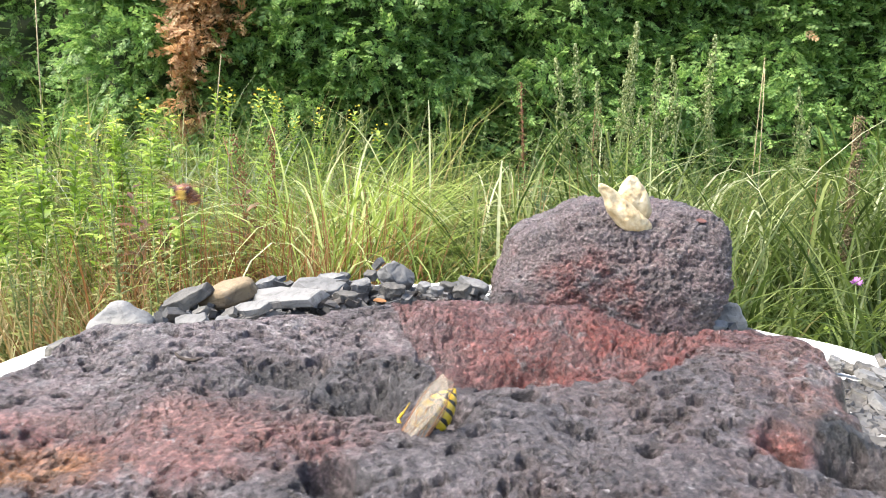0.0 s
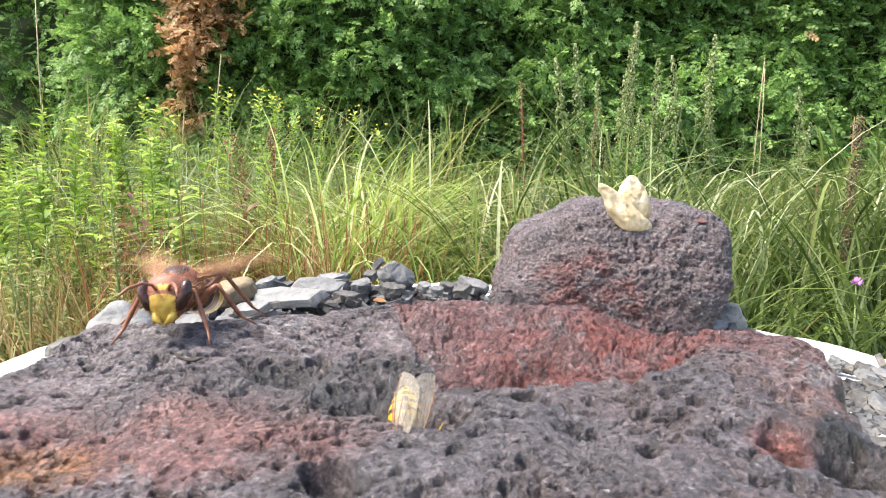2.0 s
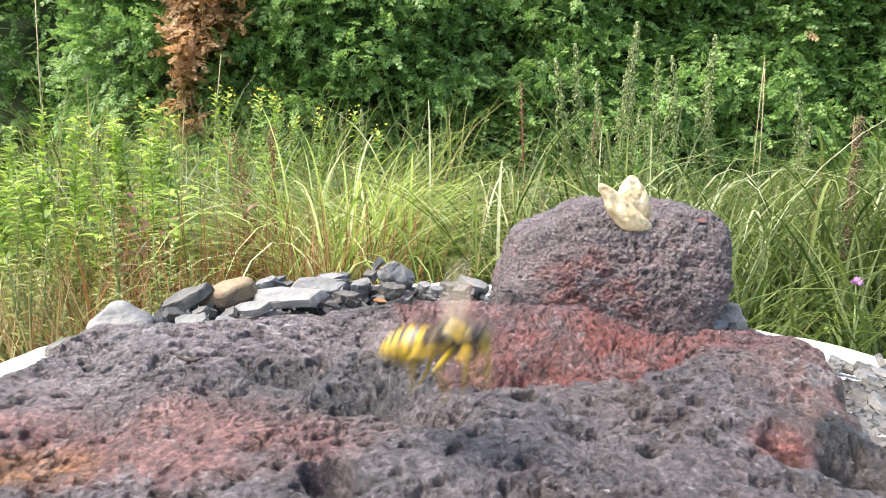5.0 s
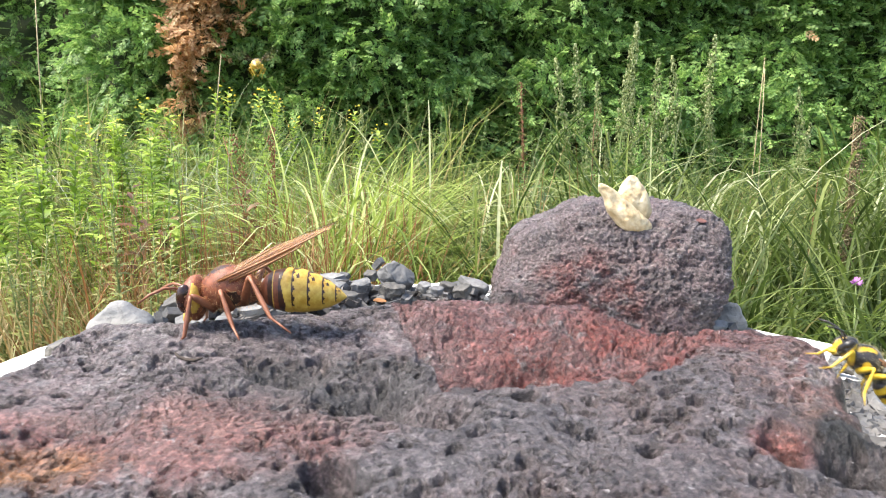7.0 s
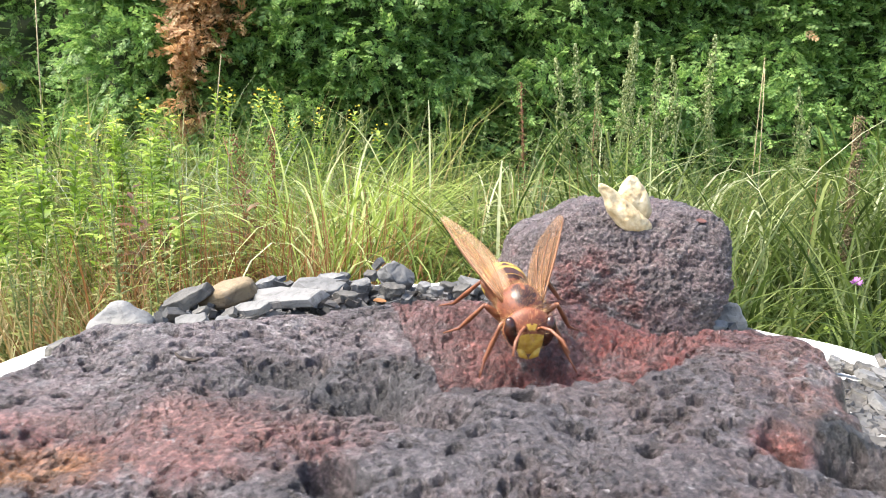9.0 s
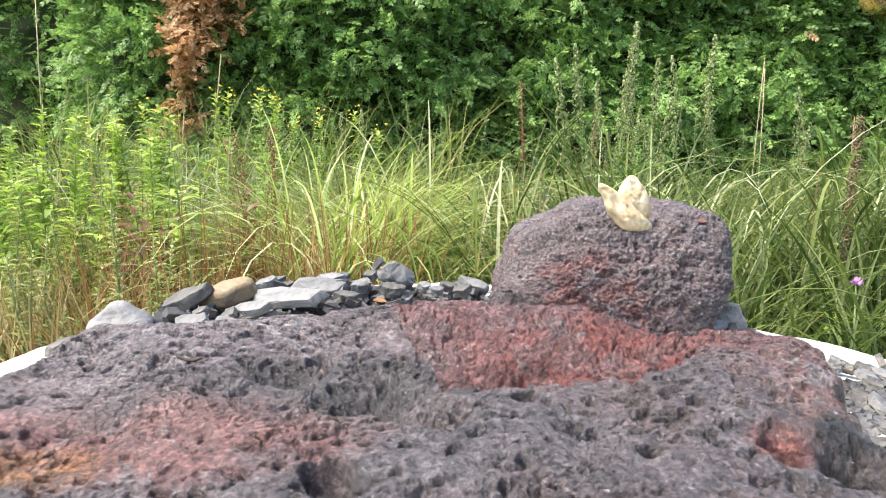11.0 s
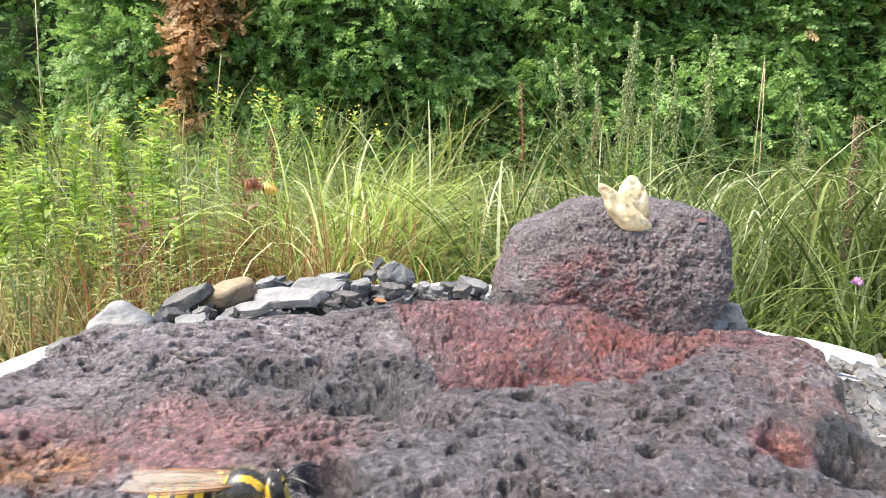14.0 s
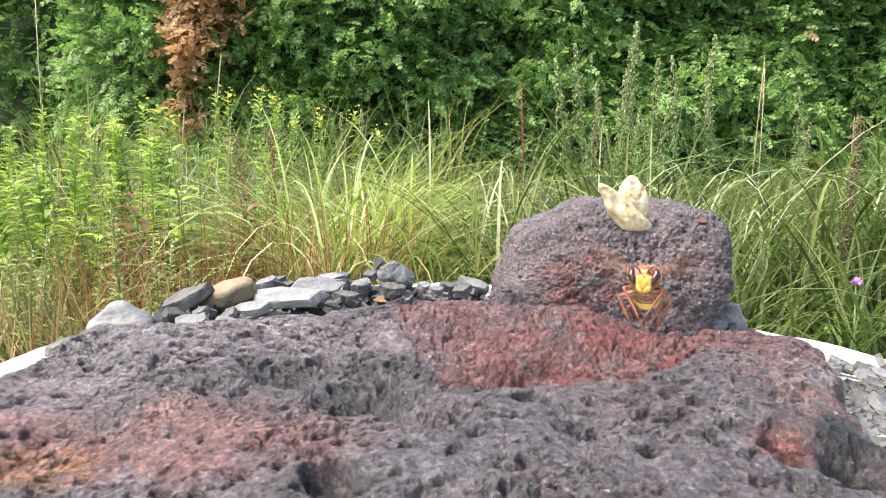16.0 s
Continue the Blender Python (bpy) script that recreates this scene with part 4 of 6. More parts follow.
def herb(seed, h, leaf_mat, label, flowers=False, n=120, length=0.050, width=0.0090, seedy=False):
    rng = random.Random(seed)
    e = tagged(new("herb"), label, "wild plant", "weeds behind the stones")
    path, rad = bent_stem(rng, h, 0.0017, 0.0)
    part("stem", poly_mesh("stem", [(*tube(path, rad, 6), 0)], [STEM]), e)
    lv, lf = leaf_set(rng, n, h * 0.12, h * 0.98, length, width, (0.2, 0.9))
    tagged(part("leaves", poly_mesh("leaves", [(lv, lf, 0)], [leaf_mat]), e), kind="stuff")
    if flowers:
        pcs = []
        for k in range(7):
            c = (rng.gauss(0, 0.009), rng.gauss(0, 0.009), h + rng.uniform(-0.035, 0.015))
            bv, bf = ball(6, 4)
            pcs.append((bv * np.array((1, 1, 0.6)) * rng.uniform(0.002, 0.0045) + np.array(c), bf, 0))
        tagged(part("flower_head", poly_mesh("flower_head", pcs, [YELLOW]), e, "small clustered yellow flower head"), kind="stuff")
    if seedy:
        pcs = []
        for k in range(260):
            t = rng.random()
            a = rng.uniform(0, 6.28)
            rr = 0.024 * (1 - t) ** 0.6 * rng.uniform(0.2, 1) + 0.002
            c = np.array((rr * math.cos(a), rr * math.sin(a), h * (0.66 + 0.40 * t) - rr * 0.5))
            bv, bf = ball(5, 4)
            pcs.append((bv * np.array((0.0018, 0.0018, 0.0042)) * rng.uniform(0.7, 1.3) + c, bf, 0))
        tagged(part("seed_head", poly_mesh("seed_head", pcs, [SEEDS]), e, "pale drooping seed head"), kind="stuff")
    return e


def scatter(thing, places, seed, extra=()):
    rng = random.Random(seed)
    for k, (x, y) in enumerate(places):
        m = pose(x, y, rng.uniform(-0.12, 0.02), rng.uniform(-9, 9), rng.uniform(-9, 9), rng.uniform(0, 360))
        if k == 0:
            thing.matrix_basis = m
        else:
            copy_thing(thing, m)


def weeds():
    rng = random.Random(9)
    bright = "bright green leafy herb standing among the grass"
    scatter(herb(31, 0.44, HERB, bright), fan(rng, 30, -0.68, -0.38, 1.05, 1.5), 1)
    scatter(herb(32, 0.36, HERB, bright, n=38), fan(rng, 30, -0.66, -0.35, 0.95, 1.25), 2)
    scatter(herb(33, 0.50, HERB, "green leafy herb topped by yellow flowers", True), fan(rng, 14, -0.46, -0.08, 1.45, 1.9), 3)
    scatter(herb(34, 0.66, HERB_DARK, "dull green weed with a pale seed head", seedy=True, n=36, length=0.045), fan(rng, 9, 0.20, 0.36, 1.75, 2.3), 4)
    scatter(herb(35, 0.52, HERB_DARK, "dull green weed with a pale seed head", seedy=True, n=36, length=0.045), fan(rng, 12, -0.2, 0.62, 1.9, 2.4), 5)
    scatter(herb(36, 0.50, HERB_DARK, "dull green leafy weed before the hedge", n=50, length=0.06), fan(rng, 22, -0.65, 0.65, 2.0, 2.7) + fan(rng, 20, -0.36, 0.04, 1.9, 2.6), 6)
    scatter(herb(37, 0.36, HERB_DARK, "dull green leafy weed among the sedge", n=44, length=0.05), fan(rng, 14, 0.02, 0.32, 1.2, 1.7), 7)
    scatter(herb(38, 0.27, HERB, "fresh green leafy herb with narrow leaves", n=34, length=0.05), [(0.47, 0.74), (0.52, 0.80), (0.56, 0.76), (0.44, 0.84)], 8)
    scatter(herb(39, 0.30, HERB_OLIVE, "low olive-green weed with tiny leaves", n=130, length=0.026, width=0.0042), fan(rng, 34, -0.66, -0.34, 0.74, 0.98), 9)


def dock_leaves():
    """Withered dock plants with broad leaves, low before the herbs."""
    rng = random.Random(21)
    scatter(herb(41, 0.30, WITHERED, "withered dock plant with rust-brown leaves", n=34, length=0.058, width=0.010), fan(rng, 5, -0.475, -0.37, 0.88, 1.02) + fan(rng, 3, -0.30, -0.22, 0.9, 1.0), 10)


def stalk(name, x, y, h, r, material, label, tilt=(0, 0), bend=0.05, seed=1, tufted=0):
    rng = random.Random(seed)
    e = tagged(new(name), label, "wild plant", "dry stalks")
    path, rad = bent_stem(rng, h, r, bend)
    part("stem", poly_mesh("stem", [(*tube(path, rad, 7), 0)], [material]), e)
    if tufted:
        pcs = []
        for k in range(tufted):
            t = rng.random()
            a = rng.uniform(0, 6.28)
            rr = rng.uniform(0.001, 0.004) + 0.010 * rng.random() ** 3
            c = np.array((rr * math.cos(a), rr * math.sin(a), h * (0.45 + 0.55 * t)))
            bv, bf = ball(5, 4)
            pcs.append((bv * np.array((0.0012, 0.0012, 0.0021)) * rng.uniform(0.6, 1.3) + c, bf, 0))
        tagged(part("seed_head", poly_mesh("seed_head", pcs, [material]), e), kind="stuff")
    e.matrix_basis = pose(x, y, 0, *tilt, 0)
    return e


def thistle(x, y, z):
    """The one purple flower at the edge of the sedge."""
    e = tagged(new("purple_flower"), "small purple flower on a thin green stem", "flower")
    rng = random.Random(4)
    part("stem", poly_mesh("stem", [(*tube([(0.01, 0, -z), (0.004, 0, -z * 0.5), (0, 0, 0)], [0.0012, 0.0011, 0.0008], 6), 0)], [STEM]), e)
    for k in range(14):
        a, up = k * 2.4, rng.uniform(0.1, 1.2)
        L = rng.uniform(0.006, 0.010)
        d = Vector((math.cos(a) * math.cos(up), math.sin(a) * math.cos(up), math.sin(up)))
        part("petal", poly_mesh("petal", [(*tube([(0, 0, 0), tuple(d * L * 0.5), tuple(d * L)], [0.0007, 0.0020, 0.0008], 6, 0.5), 0)], [PURPLE]), e)
    e.matrix_basis = pose(x, y, z)


# ---------- hedge ----------
def spray_template():
    """A flat scale-leaved spray, one unit long, along +x."""
    V, Fa = [], []

    def scale_leaf(c, d, L, w):
        o = len(V)
        n = (-d[1], d[0])
        for t, s_ in ((0, 0), (0.45, 1), (1, 0), (0.45, -1)):
            V.append((c[0] + d[0] * L * t + n[0] * w * s_, c[1] + d[1] * L * t + n[1] * w * s_, -0.25 * (c[0] + d[0] * L * t) ** 2))
        Fa.append((o, o + 1, o + 2, o + 3))

    for k in range(4):
        t = 0.06 + 0.26 * k
        scale_leaf((t - 0.05, 0), (1, 0), 0.34, 0.042)
        for s_ in (-1, 1):
            a = 0.66 * s_
            L = 0.48 * (1 - t * 0.62)
            scale_leaf((t, 0), (math.cos(a), math.sin(a)), L, 0.050)
            scale_leaf((t + L * 0.4 * math.cos(a), L * 0.4 * math.sin(a)), (math.cos(a * 0.2), math.sin(a * 0.2)), L * 0.55, 0.042)

    return np.array(V), np.array(Fa)


def hedge_face(x, z):
    p = np.stack([x * 1.6, z * 1.9, np.zeros_like(x)], 1)
    return 3.15 + 0.13 * fbm(p, 3, 91) + 0.09 * fbm(p * 3.1, 2, 95) + 0.12 * np.clip(z - 0.4, 0, 3) - 0.22 * smooth(-1.75, -1.1, x) * smooth(0.25, -0.25, x) + 0.45 * smooth(-1.68, -1.85, x)


def hedge():
    green = leaf_material("hedge_spray", [(0.0, (0.105, 0.205, 0.055)), (0.5, (0.215, 0.375, 0.095)), (0.85, (0.34, 0.50, 0.14)), (1.0, (0.44, 0.56, 0.20))], 0.38)
    brown = leaf_material("dead_hedge_spray", [(0.0, (0.36, 0.18, 0.080)), (0.6, (0.56, 0.32, 0.15)), (1.0, (0.68, 0.48, 0.27))], 0.38)
    bark = plain_material("hedge_bark", (0.05, 0.032, 0.022), (0.12, 0.08, 0.055), 30, 0.9, 0.5, 0.01)
    e = tagged(new("hedge"), "dense green clipped conifer hedge with a browned patch", "hedge")
    tv, tf = spray_template()
    rng = np.random.default_rng(17)

    def fill(n, x0, x1, z0, z1, size, keep, depth):
        x, z = rng.uniform(x0, x1, n), rng.uniform(z0, z1, n)
        ok = keep(x, z)
        x, z = x[ok], z[ok]
        n = len(x)
        y = hedge_face(x, z) + rng.uniform(*depth, n)
        L = rng.uniform(*size, n)
        turn = -math.pi / 2 + rng.normal(0, 0.75, n)         # mostly out of the hedge
        rise = rng.normal(-0.15, 0.5, n)
        roll = rng.normal(0, 0.8, n)
        ax = np.stack([np.cos(turn) * np.cos(rise), np.sin(turn) * np.cos(rise), np.sin(rise)], 1)
        sd = np.stack([-np.sin(turn), np.cos(turn), np.zeros(n)], 1)
        up = np.cross(ax, sd)
        s2 = sd * np.cos(roll)[:, None] + up * np.sin(roll)[:, None]
        u2 = np.cross(ax, s2)
        v = np.stack([x, y, z], 1)[:, None] + L[:, None, None] * (tv[None, :, 0:1] * ax[:, None] + tv[None, :, 1:2] * s2[:, None] + tv[None, :, 2:3] * u2[:, None])
        f = tf[None] + (np.arange(n) * len(tv))[:, None, None]
        return v.reshape(-1, 3), f.reshape(-1, 4)

    def is_dead(x, z):
        w = 0.05 * fbm(np.stack([x * 6, z * 6, 0 * x], 1), 2, 3)
        return (np.hypot((x + 0.985 + 0.14 * (1.02 - z)) / 0.105, (z - 0.98) / 0.48) + w * 7 < 1) | (np.hypot((x + 0.82) / 0.03, (z - 0.90) / 0.04) < 1) | (np.hypot((x - 1.62) / 0.014, (z - 0.92) / 0.014) < 1)

    # sprays thinned at the far left, so the dark backing shows as shade
    v, f = fill(19500, -2.5, 2.5, 0.05, 1.6, (0.05, 0.11), lambda x, z: ~is_dead(x, z) & ((x > -1.69 + 0.1 * np.sin(z * 9)) | (rng.random(len(x)) < 0.40)), (-0.06, 0.10))
    tagged(part("foliage", mesh_from("foliage", v, f, [green], shade=False), e), kind="stuff")
    crown = fill(2200, -3.3, 3.3, 1.54, 1.60, (0.09, 0.17), lambda x, z: x < 9, (0.0, 1.05))
    tagged(part("crown_foliage", mesh_from("crown_foliage", *crown, [green], shade=False), e), kind="stuff")
    v, f = fill(15000, -1.6, 1.95, 0.3, 1.35, (0.05, 0.10), is_dead, (-0.14, 0.04))
    tagged(part("dead_foliage", mesh_from("dead_foliage", v, f, [brown], shade=False), e, "browned dead sprays"), kind="stuff")
    # dark solid added behind the sprays; its colour paints the shade between them
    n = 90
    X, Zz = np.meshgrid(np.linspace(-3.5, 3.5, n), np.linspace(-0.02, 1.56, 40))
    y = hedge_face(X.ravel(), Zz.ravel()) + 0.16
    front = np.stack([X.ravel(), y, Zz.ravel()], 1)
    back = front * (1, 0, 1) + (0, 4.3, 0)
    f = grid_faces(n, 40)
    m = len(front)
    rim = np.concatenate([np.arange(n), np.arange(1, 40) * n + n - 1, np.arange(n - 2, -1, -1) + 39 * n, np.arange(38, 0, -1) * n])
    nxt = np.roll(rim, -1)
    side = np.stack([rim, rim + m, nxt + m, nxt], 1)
    part("core", mesh_from("core", np.concatenate([front, back]), np.concatenate([f, f[:, ::-1] + m, side]), [leaf_material("inner_shade", [(0.0, (0.03, 0.045, 0.018)), (1.0, (0.05, 0.065, 0.028))], 0.05, 0.95)]), e)
    for k in range(11):
        x = -3.2 + 0.64 * k + 0.1 * math.sin(k * 5)
        part("trunk", poly_mesh("trunk", [(*tube([(x, 3.75, -0.03), (x + 0.03, 3.75, 0.8), (x, 3.8, 1.7)], [0.05, 0.04, 0.02], 9), 0)], [bark]), e)


grasses()
weeds()
dock_leaves()
hedge()
stalk("dry_stalk", -1.0704, 1.9000, 0.8042, 0.0026, STRAW, "tall thin straw-coloured dry stalk", (0, -2), 0.03, 1)
stalk("dry_stalk", -0.7853, 2.3000, 0.6816, 0.0030, STRAW, "tall thin straw-coloured dry stalk", (0, 4), 0.04, 2)
stalk("dock_stalk", 0.5764, 1.0000, 0.4086, 0.0022, SEEDY, "dry dock stalk with seed clusters", (0, 2), 0.04, 3, 900)
stalk("dock_stalk", -0.2801, 1.1500, 0.3993, 0.0016, RUSSET, "russet dock stalk with seed clusters", (0, 0), 0.04, 4, 260)
stalk("dry_stalk", 0.3501, 1.7000, 0.4697, 0.0016, RUSSET, "thin russet dry stalk", (0, 3), 0.04, 5, 60)
stalk("dry_stalk", 0.8326, 1.9000, 0.6110, 0.0022, STRAW, "thin straw-coloured dry stalk before the hedge", (0, 1), 0.03, 6)
stalk("dry_stalk", 0.8520, 1.9000, 0.5900, 0.0022, STRAW, "thin straw-coloured dry stalk before the hedge", (0, 2), 0.03, 7)
stalk("dock_stalk", 0.2360, 1.9000, 0.5500, 0.0024, RUSSET, "tall russet dock stalk with seed clusters", (0, -3), 0.05, 8, 420)
stalk("dock_stalk", -0.2650, 1.1000, 0.3900, 0.0018, RUSSET, "russet dock stalk with seed clusters", (0, -9), 0.05, 9, 260)
thistle(0.4343, 0.7200, 0.2169)


# ---------- hornet and wasps ----------
MM = 0.001
BLACK = shell_material("black_cuticle", (0.010, 0.009, 0.008), (0.03, 0.024, 0.02), 0.28)
BROWN = shell_material("dark_brown_cuticle", (0.022, 0.008, 0.005), (0.06, 0.020, 0.010), 0.32)
RUST = shell_material("rusty_red_cuticle", (0.105, 0.026, 0.011), (0.25, 0.077, 0.031), 0.5)
LEG_RUST = shell_material("rusty_leg", (0.14, 0.042, 0.016), (0.25, 0.092, 0.040), 0.4)
GOLD = shell_material("golden_yellow_cuticle", (0.42, 0.23, 0.022), (0.62, 0.42, 0.075), 0.42)
LEMON = shell_material("yellow_cuticle", (0.38, 0.23, 0.008), (0.54, 0.37, 0.025), 0.3)
EYE_HORNET = shell_material("hornet_eye", (0.020, 0.007, 0.005), (0.055, 0.016, 0.008), 0.2)
HAIR = shell_material("golden_hair", (0.36, 0.19, 0.075), (0.54, 0.34, 0.16), 0.6)
HAIR_PALE = shell_material("pale_hair", (0.22, 0.19, 0.10), (0.36, 0.31, 0.18), 0.6)
AMBER = wing_material("amber_wing", (0.27, 0.145, 0.066), 0.70)
SMOKE = wing_material("clear_wing", (0.28, 0.24, 0.185), 0.78)
VEIN = shell_material("wing_vein", (0.16, 0.06, 0.02), (0.26, 0.11, 0.04), 0.4)

HORNET = dict(body=RUST, dark=BROWN, light=GOLD, leg=LEG_RUST, eye=EYE_HORNET, wing=AMBER, size=1.18, wasp=False)
WASP = dict(body=BLACK, dark=BLACK, light=LEMON, leg=LEMON, eye=BLACK, wing=SMOKE, size=0.6, wasp=True)
HINGE = (0.6, 1.9, 1.9)
COXA = ((2.2, 1.3, -2.0), (0.2, 1.5, -2.3), (-1.8, 1.4, -2.0))
LEG = (((2.2, 1.3, -2.0), (4.0, 4.0, 0.2), (5.0, 5.4, -4.9), (6.6, 6.2, -6.6)),
       ((0.2, 1.5, -2.3), (0.6, 5.4, 0.0), (-0.2, 7.4, -5.0), (-0.8, 9.2, -6.7)),
       ((-1.8, 1.4, -2.0), (-4.6, 4.8, 1.2), (-7.4, 6.8, -4.4), (-10.2, 7.8, -6.7)))


def tergite(k, t0, t1, style, size):
    """One ring of the abdomen, with its own band and spots."""
    prof_t = [0, 0.04, 0.10, 0.2, 0.35, 0.5, 0.65, 0.8, 0.92, 1.0]
    prof_r = [0.5, 1.2, 2.4, 3.15, 3.5, 3.45, 3.0, 2.15, 1.1, 0.1]
    nu, nv = 64, 24
    t = np.linspace(t0, min(1.0, t1 + 0.018), nv)
    u = (t - t0) / (t1 - t0)
    r = np.interp(t, prof_t, prof_r) * (1 + 0.03 * np.sqrt(np.clip(u, 0, 1))) * (1 - 0.05 * smooth(0.93, 1.08, u))
    r = np.convolve(np.pad(r, 1, mode="edge"), [0.2, 0.6, 0.2], "valid")
    a = np.linspace(0, 2 * math.pi, nu, endpoint=False)
    T, A = np.meshgrid(t, a, indexing="ij")
    R = np.repeat(r[:, None], nu, 1)
    arch = -1.5 * (T - 0.1) ** 2 - 0.1
    slim, span = (1.0, 13.0) if style == "wasp" else (0.92, 12.0)
    v = np.stack([-span * T, slim * R * np.sin(A), 0.93 * slim * R * np.cos(A) + arch], -1).reshape(-1, 3) * MM * size
    f = grid_faces(nu, nv, True)
    fi, fj = np.divmod(np.arange(len(f)), nu)
    uu = (fi + 0.5) / (nv - 1)
    aa = (a[fj] + math.pi / nu + math.pi) % (2 * math.pi) - math.pi
    if style == "wasp":
        dark = (uu < 0.32 + 0.06 * np.cos(6 * aa)) | (np.abs(aa) < 0.30 * (0.85 - uu) / 0.5)
        if k == 0:
            dark = (uu < 0.52) | (np.abs(aa) < 0.4 * (0.95 - uu))
        ix = np.where(dark, 0, 1)
    elif k == 0:
        ix = np.where(uu > 0.88, 1, np.where((uu > 0.62) & (uu < 0.88), 0, 2))
    elif k == 1:
        ix = np.where(uu < 0.50 + 0.10 * np.cos(3 * aa), 0, 1)
        ix = np.where((uu < 0.28) & (np.abs(aa) > 0.5), 2, ix)
    else:
        tooth = np.abs((aa * 2.3) % 1.0 - 0.5) * 2
        dark = (uu < 0.10 + 0.13 * tooth ** 2) | (np.abs(aa) < 0.26 * (0.62 - uu) / 0.5) | (np.hypot((uu - 0.38) / 0.12, (np.abs(aa) - 0.66) / 0.13) < 1)
        ix = np.where(dark & (np.abs(aa) < 2.2), 0, 1)
    return v, f[:, ::-1], ix


def part_hair(owner, shape, k, kit, count, length):
    """Short fine hairs standing on a body part."""
    rng = np.random.default_rng(count)
    root = shape[rng.integers(0, len(shape), count)] * rng.uniform(0.97, 1.0, (count, 1))
    way = root / np.array((3.0, 1.6, 1.6))
    way = way / np.linalg.norm(way, axis=1)[:, None] + rng.normal(0, 0.35, (count, 3)) + np.array((-0.3, 0, 0))
    side = np.cross(way, rng.normal(0, 1, (count, 3)))
    side = side / np.linalg.norm(side, axis=1)[:, None] * 0.022
    L = length * rng.uniform(0.5, 1.2, (count, 1))
    tip = root + way * L
    v = np.stack([root - side, root + side, tip], 1).reshape(-1, 3) * k
    f = np.arange(count * 3).reshape(-1, 3)
    tagged(part("hair", mesh_from("hair", v, f, [HAIR_PALE if kit["wasp"] else HAIR], shade=False), owner), kind="stuff")


